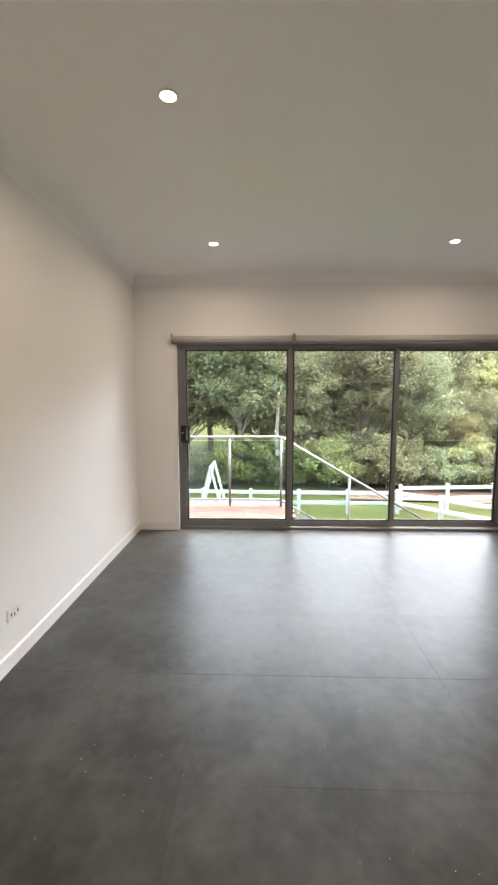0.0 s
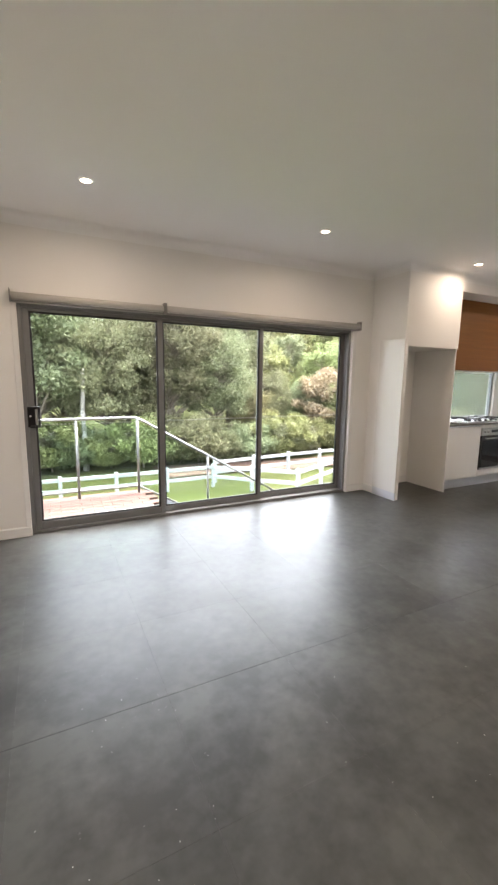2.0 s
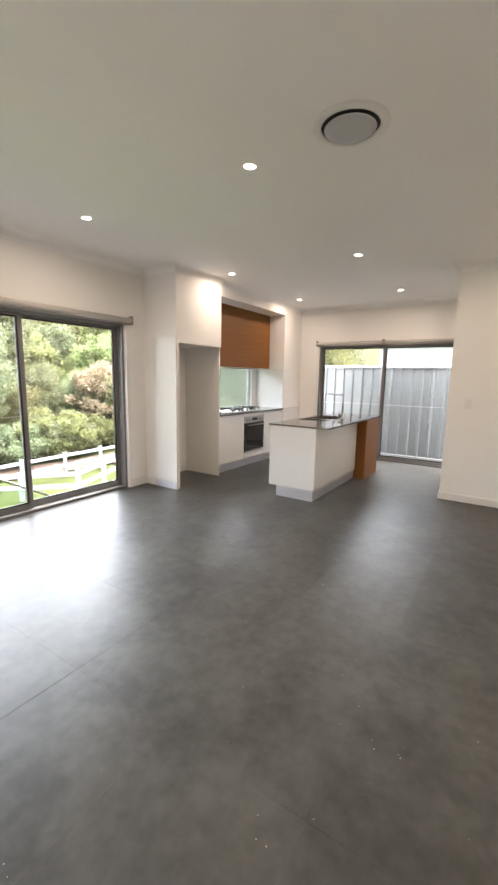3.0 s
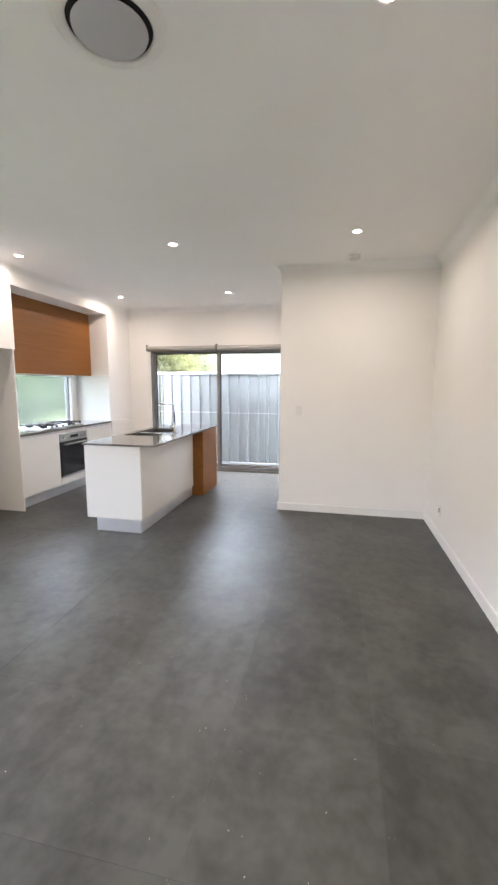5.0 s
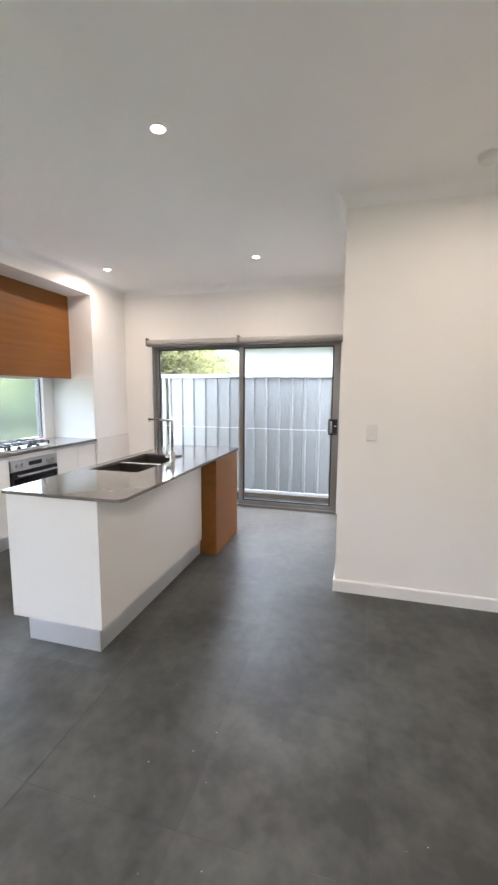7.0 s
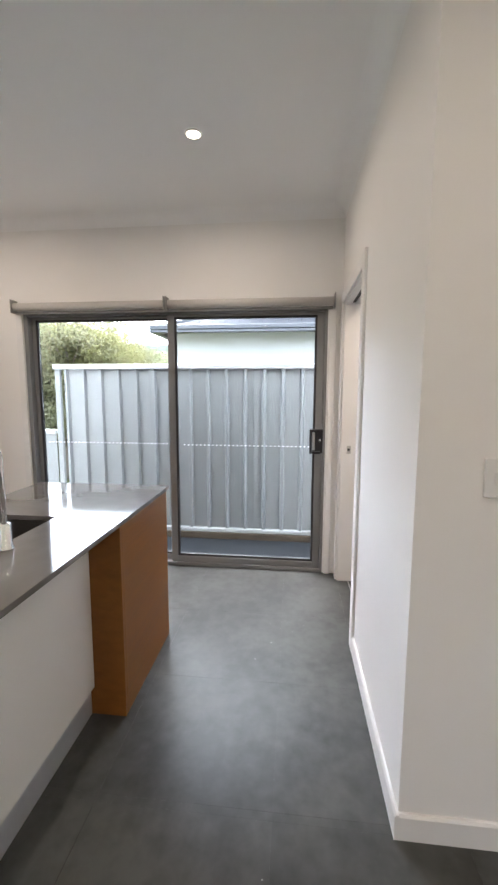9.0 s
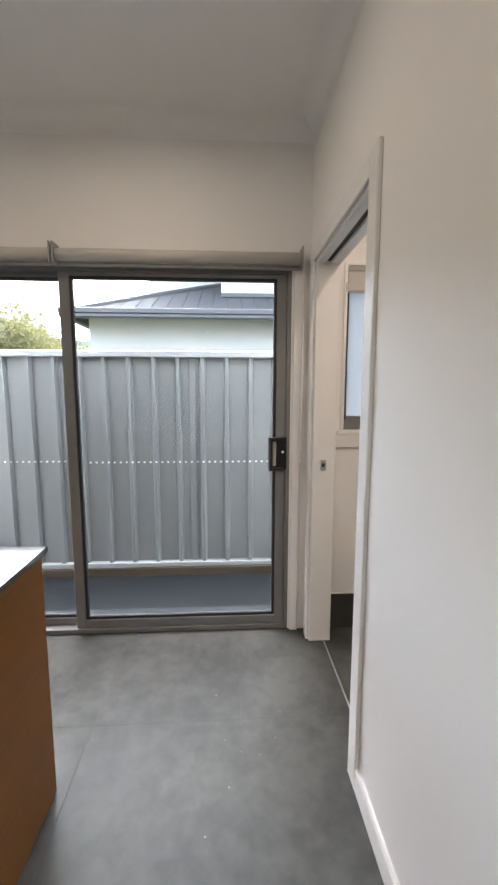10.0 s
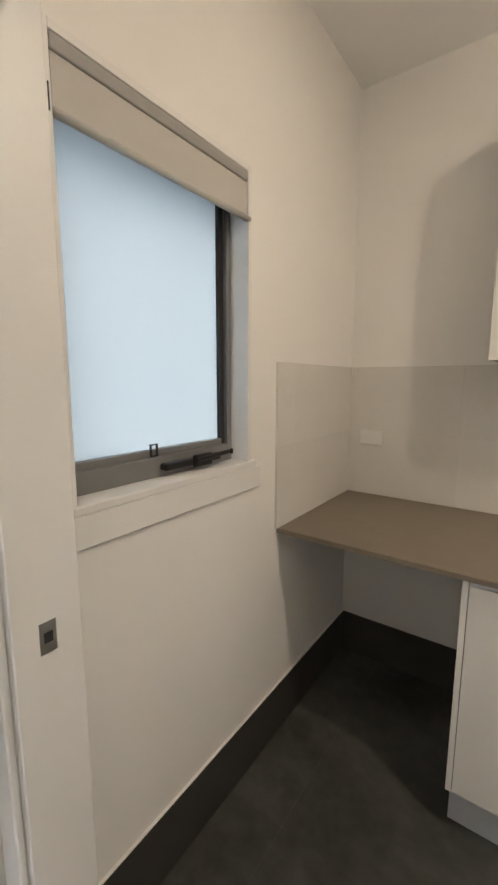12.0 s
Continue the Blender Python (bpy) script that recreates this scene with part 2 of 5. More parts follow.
def extrude(bm, outline, axis, lo, hi):
    """A prism: the outline lies in the plane across axis, and runs from lo to hi along it."""
    def at(u, v, w):
        return (w, u, v) if axis == 'x' else (u, w, v) if axis == 'y' else (u, v, w)
    a = [bm.verts.new(at(u, v, lo)) for u, v in outline]
    b = [bm.verts.new(at(u, v, hi)) for u, v in outline]
    for i in range(len(a)):
        j = (i + 1) % len(a)
        bm.faces.new((a[i], a[j], b[j], b[i]))
    bm.faces.new(a)
    bm.faces.new(b)
    bmesh.ops.recalc_face_normals(bm, faces=bm.faces)
    return bm


def mesh_of(name, bm, mat, smooth=False):
    me = bpy.data.meshes.new(name)
    bm.to_mesh(me)
    bm.free()
    me.materials.append(mat)
    if smooth:
        for p in me.polygons:
            p.use_smooth = True
    return me


def origin_of(ob):
    v = Vector((0, 0, 0))
    while ob:
        v += ob.location
        ob = ob.parent
    return v


def part(name, bm, mat, parent, label="", smooth=False):
    """One mesh under a thing or a part, built in the room's own coordinates."""
    bmesh.ops.translate(bm, verts=bm.verts, vec=-origin_of(parent))
    ob = new(name, mesh_of(name, bm, mat, smooth))
    ob.parent = parent
    return tagged(ob, label)


def thing(name, at, label, category, group="", kind=""):
    ob = new(name)
    ob.empty_display_size = 0.1
    ob.location = at
    return tagged(ob, label, category, group, kind)


def solid(name, bm, mat, label, category, group="", kind="", smooth=False):
    ob = new(name, mesh_of(name, bm, mat, smooth))
    return tagged(ob, label, category, group, kind)


def setting(name, bm, mat, label, category):
    return solid(name, bm, mat, label, category, kind="structure")


# ---- walls, floor, ceiling ----
T = 0.2
NORTH_DOOR = (-0.99, 2.735, 2.12)
EAST_DOOR = (1.435, 3.935, 2.12)
LAUNDRY_WINDOW = (0.488, 1.155, 1.204, 2.155)
KITCHEN_WINDOW = (4.03, 5.85, 0.925, 1.70)
CAVITY = (5.782, 6.612, 2.122)

setting("wall_west", boxes((XW - T, XW, YS - T, YN + T, 0, HC)), WALL, "warm white painted plasterboard wall", "wall")
setting("wall_south", boxes((XW, XC, YS - T, YS, 0, HC)), WALL, "warm white painted plasterboard wall", "wall")
setting("wall_north", boxes((XW, NORTH_DOOR[0], YN, YN + T, 0, HC), (NORTH_DOOR[1], 3.05, YN, YN + T, 0, HC), (NORTH_DOOR[0], NORTH_DOOR[1], YN, YN + T, NORTH_DOOR[2], HC)), WALL, "warm white wall round a wide sliding glass door", "wall")
k0, k1, kz0, kz1 = KITCHEN_WINDOW
setting("wall_kitchen", boxes((3.05, k0, YK, YK + 0.11, 0, HC), (k1, XE, YK, YK + 0.11, 0, HC), (k0, k1, YK, YK + 0.11, 0, kz0), (k0, k1, YK, YK + 0.11, kz1, HC)), WALL, "white kitchen wall with a low splashback window", "wall")
l0, l1, lz0, lz1 = LAUNDRY_WINDOW
setting("wall_east", boxes((XE, XE + T, YL - T, l0, 0, HC), (XE, XE + T, l0, l1, 0, lz0), (XE, XE + T, l0, l1, lz1, HC), (XE, XE + T, l1, EAST_DOOR[0], 0, HC),
                           (XE, XE + T, EAST_DOOR[0], EAST_DOOR[1], EAST_DOOR[2], HC), (XE, XE + T, EAST_DOOR[1], YK + 0.11, 0, HC)), WALL, "warm white wall with a sliding door and a window", "wall")
setting("wall_nib", boxes((XC, XC + 0.11, YS - T, YH, 0, HC)), WALL, "warm white painted end wall of the living room", "wall")
setting("wall_hall", boxes((XC + 0.11, CAVITY[0], YH - 0.11, YH, 0, HC), (CAVITY[1], XE, YH - 0.11, YH, 0, HC), (CAVITY[0], CAVITY[1], YH - 0.11, YH, CAVITY[2], HC)), WALL, "warm white wall with a cavity door opening", "wall")
setting("wall_laundry_south", boxes((XL - 0.1, XE, YL - T, YL, 0, HC)), WALL, "cream laundry wall with a tiled splashback", "wall")
setting("wall_laundry_west", boxes((XL - 0.1, XL, YL, YH - 0.11, 0, HC)), WALL, "cream laundry wall", "wall")
# fridge recess, the bulkheads over the kitchen and the pier at its end
setting("wall_fridge_recess", boxes((3.05, 3.10, 4.285, YK, 0, 1.905), (3.05, 3.985, 4.285, YK, 1.905, HC)), WALL, "white bulkhead and side wall round the fridge recess", "wall")
setting("wall_bulkhead", boxes((3.985, 6.02, 4.34, YK, 2.635, HC)), WALL, "white bulkhead above the kitchen niche", "wall")
setting("wall_pier", boxes((6.02, XE, 4.34, YK, 0, HC)), WALL, "white pier beside the kitchen niche", "wall")
setting("ceiling", boxes((XW - T, XE + T, YS - T - 0.1, YN + T, HC, HC + 0.15)), CEIL, "matt white plasterboard ceiling", "ceiling")


def cove(bm, a, b, inward, ea=-1, eb=-1):
    """A coved cornice from a to b, along a wall whose room side is inward; ends are mitred: -1 an inner corner, 1 an outer one."""
    a, b, n = Vector((*a, 0)), Vector((*b, 0)), Vector((*inward, 0))
    prof = [(0.09 * (1 - math.cos(math.pi / 2 * k / 8)), HC - 0.09 * (1 - math.sin(math.pi / 2 * k / 8))) for k in range(9)]
    d = (b - a).normalized()
    ra = [bm.verts.new(a + n * u - d * (ea * u) + Vector((0, 0, z))) for u, z in prof]
    rb = [bm.verts.new(b + n * u + d * (eb * u) + Vector((0, 0, z))) for u, z in prof]
    for i in range(len(prof) - 1):
        bm.faces.new((ra[i], ra[i + 1], rb[i + 1], rb[i]))


bm = bmesh.new()
for a, b, n, ea, eb in (((XW, YS), (XW, YN), (1, 0), -1, -1), ((XW, YN), (3.05, YN), (0, -1), -1, -1), ((3.05, YN), (3.05, 4.285), (-1, 0), -1, 1), ((3.05, 4.285), (3.985, 4.285), (0, -1), 1, 0),
                        ((3.985, 4.34), (XE, 4.34), (0, -1), 0, -1), ((XE, 4.34), (XE, YH), (-1, 0), -1, -1), ((XE, YH), (XC, YH), (0, 1), -1, 1), ((XC, YH), (XC, YS), (-1, 0), 1, -1), ((XC, YS), (XW, YS), (0, 1), -1, -1)):
    cove(bm, a, b, n, ea, eb)
bmesh.ops.recalc_face_normals(bm, faces=bm.faces)
solid("trim_cornice", bm, CEIL, "white coved plaster cornice", "cornice", kind="structure", smooth=True)

# skirting boards, with an eased top edge
def skirting(bm, a, b, n, h=0.092, t=0.014):
    a, b, n = Vector((*a, 0)), Vector((*b, 0)), Vector((*n, 0))
    prof = [(0, 0.0), (t, 0.0), (t, h - 0.008), (t - 0.006, h), (0, h)]
    ra = [bm.verts.new(a + n * u + Vector((0, 0, z))) for u, z in prof]
    rb = [bm.verts.new(b + n * u + Vector((0, 0, z))) for u, z in prof]
    for i in range(len(prof)):
        j = (i + 1) % len(prof)
        bm.faces.new((ra[i], ra[j], rb[j], rb[i]))
    bm.faces.new(ra)
    bm.faces.new(rb)


bm = bmesh.new()
for a, b, n in (((XW, YS), (XW, YN), (1, 0)), ((XW + 0.014, YN), (NORTH_DOOR[0] - 0.002, YN), (0, -1)), ((NORTH_DOOR[1] + 0.002, YN), (3.05, YN), (0, -1)), ((3.05, YN - 0.014), (3.05, 4.67), (-1, 0)),
                ((XC, YS), (XC, YH), (-1, 0)), ((XC - 0.014, YH), (5.722, YH), (0, 1)), ((XC - 0.014, YS), (XW + 0.014, YS), (0, 1)),
                ((3.10, 4.30), (3.10, YK), (1, 0)), ((3.114, YK), (3.962, YK), (0, -1)), ((XE, 4.325), (XE, EAST_DOOR[1] + 0.07), (-1, 0))):
    skirting(bm, a, b, n)
bmesh.ops.recalc_face_normals(bm, faces=bm.faces)
setting("baseboard", bm, TRIM, "low white painted skirting board", "baseboard")

floor = setting("floor", boxes((XW - T, XE + T, YL - T, YK + 0.11, -0.30, -0.0015)), GROUT, "dark grey large-format tiled floor", "floor")


# ---- sliding doors ----
def leaf(root, axis, lo, hi, depth, z0, z1, w, frame_mat, name="door_panel", bottom=None, head=0.026):
    """One glazed panel in a plane: lo..hi along the wall, depth (near, far) across it."""
    bot = bottom or w
    def bx(u0, u1, za, zb, d0=depth[0], d1=depth[1]):
        return (u0, u1, d0, d1, za, zb) if axis == 'x' else (d0, d1, u0, u1, za, zb)
    panel = part(name, boxes(bx(lo, lo + w, z0, z1), bx(hi - w, hi, z0, z1), bx(lo + w, hi - w, z0, z0 + bot), bx(lo + w, hi - w, z1 - head, z1), bevel=0.003), frame_mat, root)
    mid = (depth[0] + depth[1]) / 2
    s = 0.016
    part("glazing_bead", boxes(bx(lo + w, lo + w + s, z0 + bot, z1 - head, mid - 0.012, mid + 0.012), bx(hi - w - s, hi - w, z0 + bot, z1 - head, mid - 0.012, mid + 0.012),
                               bx(lo + w + s, hi - w - s, z0 + bot, z0 + bot + s, mid - 0.012, mid + 0.012), bx(lo + w + s, hi - w - s, z1 - head - s, z1 - head, mid - 0.012, mid + 0.012)), SEAL, panel, "black rubber glazing seal")
    pane = part("pane", boxes(bx(lo + w + s, hi - w - s, z0 + bot + s, z1 - head - s, mid - 0.003, mid + 0.003)), GLASS, panel, "clear glass pane")
    pane.visible_shadow = False
    rows, u = [], lo + w + 0.04
    while u < hi - w - 0.04:
        rows.append(bx(u, u + 0.011, 1.033, 1.043, mid - 0.0045, mid - 0.0033))
        u += 0.034
    part("safety_dots", boxes(*rows), DOTS, panel, "row of small white safety dots")
    return panel


def pull(root, axis, u, d, z, sign):
    """A black lock body with a hooped pull; sign: the way into the room."""
    def bx(u0, u1, d0, d1, za, zb):
        lo, hi = sorted((d + sign * d0, d + sign * d1))
        return (u0, u1, lo, hi, za, zb) if axis == 'x' else (lo, hi, u0, u1, za, zb)
    lock = part("lock", boxes(bx(u - 0.042, u + 0.042, 0, 0.022, z - 0.095, z + 0.095), bevel=0.006, segments=2), BLACK, root, "black lock body")
    part("door_handle", boxes(bx(u + 0.046, u + 0.064, 0.014, 0.060, z - 0.098, z + 0.098), bx(u - 0.022, u + 0.046, 0.022, 0.060, z + 0.078, z + 0.098), bx(u - 0.022, u + 0.046, 0.022, 0.060, z - 0.098, z - 0.078), bevel=0.005, segments=2), BLACK, lock, "black hooped pull")
    part("grip", boxes(bx(u + 0.020, u + 0.041, 0.020, 0.032, z - 0.072, z + 0.072), bevel=0.006, segments=2), STEEL, lock, "steel grip plate")
    bm = bmesh.new()
    p = bx(u - 0.018, u - 0.018, 0.022, 0.027, z + 0.01, z + 0.01)
    tube(bm, (p[0], p[2], p[4]), (p[1], p[3], p[5]), 0.008)
    part("key_cylinder", bm, CHROME, lock, "small chrome key cylinder")


a, b, top = NORTH_DOOR
door_1 = thing("door_1", ((a + b) / 2, YN + 0.1, 0), "wide grey aluminium three-panel sliding glass door, closed", "sliding door", kind="structure")
part("door_frame", boxes((a, a + 0.035, YN + 0.03, YN + 0.16, 0.0, top), (b - 0.035, b, YN + 0.03, YN + 0.16, 0.0, top), (a + 0.035, b - 0.035, YN + 0.03, YN + 0.16, top - 0.035, top), (a + 0.035, b - 0.035, YN + 0.03, YN + 0.16, 0.0, 0.03), bevel=0.002), ALU, door_1)
leaf(door_1, 'x', a + 0.036, 0.30, (YN + 0.045, YN + 0.082), 0.031, top - 0.036, 0.052, ALU, bottom=0.075)
leaf(door_1, 'x', 0.262, 1.49, (YN + 0.084, YN + 0.118), 0.031, top - 0.036, 0.045, ALU, bottom=0.06)
leaf(door_1, 'x', 1.445, b - 0.036, (YN + 0.12, YN + 0.155), 0.031, top - 0.036, 0.045, ALU, bottom=0.06)
pull(door_1, 'x', a + 0.068, YN + 0.045, 1.115, -1)

a, b, top = EAST_DOOR
door_2 = thing("door_2", (XE + 0.1, (a + b) / 2, 0), "grey aluminium two-panel sliding glass door, closed", "sliding door", kind="structure")
part("door_frame", boxes((XE + 0.006, XE + 0.14, a, a + 0.035, 0.0, top), (XE + 0.006, XE + 0.14, b - 0.035, b, 0.0, top), (XE + 0.006, XE + 0.14, a + 0.035, b - 0.035, top - 0.035, top), (XE + 0.006, XE + 0.14, a + 0.035, b - 0.035, 0.0, 0.03), bevel=0.002), ALU, door_2)
# Added dark strips tone down the outer sill, which skylight would turn white.
part("sill_cover", boxes((XE + 0.0985, XE + T + 0.02, a + 0.036, b - 0.036, 0.0305, 0.034), (XE + 0.056, XE + 0.0975, a + 0.036, 2.66, 0.0305, 0.034)), CONCRETE, door_2, "dark strip added over the outer sill")
leaf(door_2, 'y', a + 0.036, 2.715, (XE + 0.018, XE + 0.055), 0.031, top - 0.036, 0.056, ALU, bottom=0.052, head=0.020)
leaf(door_2, 'y', 2.675, b - 0.036, (XE + 0.062, XE + 0.098), 0.031, top - 0.036, 0.032, ALU, bottom=0.045, head=0.020)
pull(door_2, 'y', a + 0.072, XE + 0.018, 1.088, -1)


def roller_blind(name, axis, lo, hi, wall, z, sign, label):
    """A rolled-up blind under the ceiling side of an opening, with end brackets, bottom bar and chain."""
    def at(u, d, zz):
        return (u, wall + sign * d, zz) if axis == 'x' else (wall + sign * d, u, zz)
    root = thing(name, at((lo + hi) / 2, 0.03, z), label, "roller blind", "roller blinds over the doors")
    part("roll", tube(bmesh.new(), at(lo + 0.012, 0.045, z), at(hi - 0.012, 0.045, z), 0.032, sides=20), BLIND, root, "rolled beige-grey fabric", smooth=True)
    bm = bmesh.new()
    tube(bm, at(lo + 0.014, 0.03, z - 0.044), at(hi - 0.014, 0.03, z - 0.044), 0.011, sides=12)
    part("bottom_bar", bm, BLIND_GREY, root, "grey bottom bar", smooth=True)
    for u in (lo + 0.004, hi - 0.004):
        p, q = at(u - 0.003, 0.0, z - 0.05), at(u + 0.003, 0.085, z + 0.055)
        part("bracket", boxes((min(p[0], q[0]), max(p[0], q[0]), min(p[1], q[1]), max(p[1], q[1]), p[2], q[2])), BLIND_GREY, root, "thin grey end bracket")
    return root


roller_blind("roller_blind", 'x', -1.035, 0.30, YN, 2.162, -1, "rolled-up beige roller blind above the sliding door")
roller_blind("roller_blind", 'x', 0.31, 2.80, YN, 2.162, -1, "long rolled-up beige roller blind above the sliding door")
roller_blind("roller_blind", 'y', 1.40, 2.70, XE, 2.150, -1, "rolled-up beige roller blind above the east door")
roller_blind("roller_blind", 'y', 2.71, 3.98, XE, 2.150, -1, "rolled-up beige roller blind above the fixed pane")
for x, y in ((XE - 0.02, 1.395),):
    chain = bmesh.new()
    sweep(chain, [(x - 0.04, y - 0.004, 2.18), (x - 0.035, y - 0.004, 1.6), (x - 0.03, y - 0.004, 1.12), (x - 0.018, y - 0.004, 1.09), (x - 0.012, y - 0.004, 1.12), (x - 0.012, y - 0.004, 2.18)], 0.003, 6)
    c = thing("blind_chain", (x, y, 2.18), "thin white looped blind chain by the door", "blind chain")
    part("loop", chain, WHITE_PLASTIC, c)
    part("tensioner", boxes((XE - 0.04, XE - 0.001, y - 0.014, y + 0.006, 1.04, 1.10), bevel=0.004), WHITE_PLASTIC, c, "white wall clip")


# ---- cavity door and its trim ----
c0, c1, ch = CAVITY
root = thing("door_3", (c0, YH, 0), "white trimmed cavity door opening, its door slid away", "doorway", kind="structure")
part("architrave", boxes((c0 - 0.078, c0, YH, YH + 0.016, 0, 2.20), bevel=0.003), TRIM, root)
part("architrave", boxes((c1, c1 + 0.062, YH, YH + 0.016, 0, 2.195), bevel=0.003), TRIM, root)
part("architrave", boxes((c0, c1, YH, YH + 0.016, ch, 2.195), bevel=0.003), TRIM, root)
part("jamb", boxes((c1 - 0.018, c1, YH - 0.125, YH, 0, ch), bevel=0.002), TRIM, root)
part("jamb", boxes((c0, c0 + 0.016, YH - 0.03, YH, 0, ch), (c0, c0 + 0.016, YH - 0.125, YH - 0.085, 0, ch), bevel=0.002), TRIM, root)
part("head_track", boxes((c0 + 0.016, c1 - 0.018, YH - 0.045, YH, ch - 0.018, ch), (c0 + 0.016, c1 - 0.018, YH - 0.125, YH - 0.075, ch - 0.018, ch), bevel=0.002), TRIM, root)
part("track_slot", boxes((c0 + 0.016, c1 - 0.018, YH - 0.075, YH - 0.045, ch - 0.004, ch)), SEAL, root, "dark track slot")
part("strike_plate", boxes((c1 - 0.0195, c1 - 0.018, YH - 0.075, YH - 0.045, 1.012, 1.072)), STEEL, root, "small steel strike plate")
part("strike_hole", boxes((c1 - 0.0203, c1 - 0.0195, YH - 0.068, YH - 0.052, 1.032, 1.052)), SEAL, root, "dark latch hole")
part("door_edge", boxes((c0 - 0.02, c0 + 0.012, YH - 0.078, YH - 0.04, 0.008, ch - 0.02), bevel=0.002), TRIM, root, "white edge of the hidden door")
setting("trim_threshold", boxes((c0 + 0.016, c1 - 0.018, 1.248, 1.256, 0.0, 0.003)), STEEL, "thin metal threshold strip between the floors", "threshold")
setting("trim_reveal", boxes((XE - 0.016, XE, EAST_DOOR[0] - 0.045, EAST_DOOR[0], 0, 2.115), (XE, XE + 0.03, EAST_DOOR[0] - 0.001, EAST_DOOR[0] + 0.012, 0, 2.115), (XE - 0.012, XE, EAST_DOOR[1], EAST_DOOR[1] + 0.055, 0, 2.115), bevel=0.002), TRIM, "white painted timber reveal beside the east door", "door trim")
setting("trim_reveal_north", boxes((NORTH_DOOR[1], NORTH_DOOR[1] + 0.055, YN - 0.012, YN, 0, 2.10), (NORTH_DOOR[0] - 0.045, NORTH_DOOR[0], YN - 0.010, YN, 0, 2.10), bevel=0.002), TRIM, "white painted timber reveal beside the sliding door", "door trim")


# ---- ceiling fittings ----
def downlight(x, y, watts):
    root = thing("downlight", (x, y, HC), "small round recessed LED downlight, switched on", "downlight", "ceiling downlights")
    part("trim_ring", lathe(bmesh.new(), [(0.033, -0.001), (0.036, -0.006), (0.046, -0.005), (0.048, 0.0), (0.033, 0.0)], (x, y, HC)), INDOOR_CUP, root, "white trim ring", smooth=True)
    bm = bmesh.new()
    bmesh.ops.create_circle(bm, cap_ends=True, segments=24, radius=0.034, matrix=Matrix.Translation((x, y, HC - 0.003)) @ Matrix.Rotation(math.pi, 4, 'X'))
    part("diffuser", bm, LAMP_GLOW, root, "glowing warm diffuser")
    lamp = new("downlight_lamp", bpy.data.lights.new("downlight_lamp", 'AREA'))
    lamp.data.shape, lamp.data.size, lamp.data.energy, lamp.data.color = 'DISK', 0.066, watts, (1.0, 0.81, 0.60)
    lamp.data.spread = radians(172)
    lamp.location = (x, y, HC - 0.008)
    return root


for x in (-0.465, 1.59, 3.78):
    for y in (0.557, 2.257, 3.965):
        downlight(x, y, DOWNLIGHT_WATTS)
downlight(5.81, 2.26, DOWNLIGHT_WATTS)
downlight(5.81, 3.96, DOWNLIGHT_WATTS)
downlight(5.22, 0.72, DOWNLIGHT_WATTS * 2.4)

vx, vy = 1.515, 1.56
vent = thing("ceiling_vent", (vx, vy, HC), "round white air-conditioning ceiling diffuser with a dark gap", "ceiling vent")
part("outer_ring", lathe(bmesh.new(), [(0.156, 0.0), (0.157, -0.010), (0.166, -0.014), (0.190, -0.008), (0.206, -0.003), (0.207, 0.0)], (vx, vy, HC), 48), WHITE_PLASTIC, vent, smooth=True)
part("throat", lathe(bmesh.new(), [(0.156, -0.001), (0.10, -0.0015), (0.0005, -0.0015)], (vx, vy, HC), 48), SEAL, vent, "dark opening behind the disc")
part("disc", lathe(bmesh.new(), [(0.0005, -0.012), (0.132, -0.013), (0.139, -0.017), (0.137, -0.022), (0.10, -0.025), (0.0005, -0.026)], (vx, vy, HC), 48), VENT_DISC, vent, "pale grey round centre disc", smooth=True)
part("stem", tube(bmesh.new(), (vx, vy, HC - 0.0125), (vx, vy, HC - 0.001), 0.012), STEEL, vent)

sx, sy = 4.465, 0.553
alarm = thing("smoke_alarm", (sx, sy, HC), "round white smoke alarm on the ceiling", "smoke alarm")
part("base", lathe(bmesh.new(), [(0.0005, 0.0), (0.062, 0.0), (0.062, -0.010), (0.055, -0.012)], (sx, sy, HC)), WHITE_PLASTIC, alarm, smooth=True)
part("cover", lathe(bmesh.new(), [(0.055, -0.011), (0.056, -0.030), (0.045, -0.040), (0.0005, -0.043)], (sx, sy, HC)), WHITE_PLASTIC, alarm, smooth=True)


# ---- sockets and switches ----
def plate(name, axis, u, wall, z, sign, w, h, label, category, holes=(), knob=None):
    def bx(u0, u1, d0, d1, za, zb):
        lo, hi = sorted((wall + sign * d0, wall + sign * d1))
        return (u0, u1, lo, hi, za, zb) if axis == 'x' else (lo, hi, u0, u1, za, zb)
    p = bx(u, u, 0, 0, z, z)
    root = thing(name, (p[0], p[2], z), label, category)
    part("cover_plate", boxes(bx(u - w / 2, u + w / 2, 0, 0.010, z - h / 2, z + h / 2), bevel=0.003, segments=2), WHITE_PLASTIC, root)
    for du, dz, hw, hh in holes:
        part("slot", boxes(bx(u + du - hw, u + du + hw, 0.0095, 0.0112, z + dz - hh, z + dz + hh)), SEAL, root, "dark slot")
    if knob:
        du, dz, hw, hh = knob
        part("rocker", boxes(bx(u + du - hw, u + du + hw, 0.009, 0.014, z + dz - hh, z + dz + hh), bevel=0.002), WHITE_PLASTIC, root)
    return root


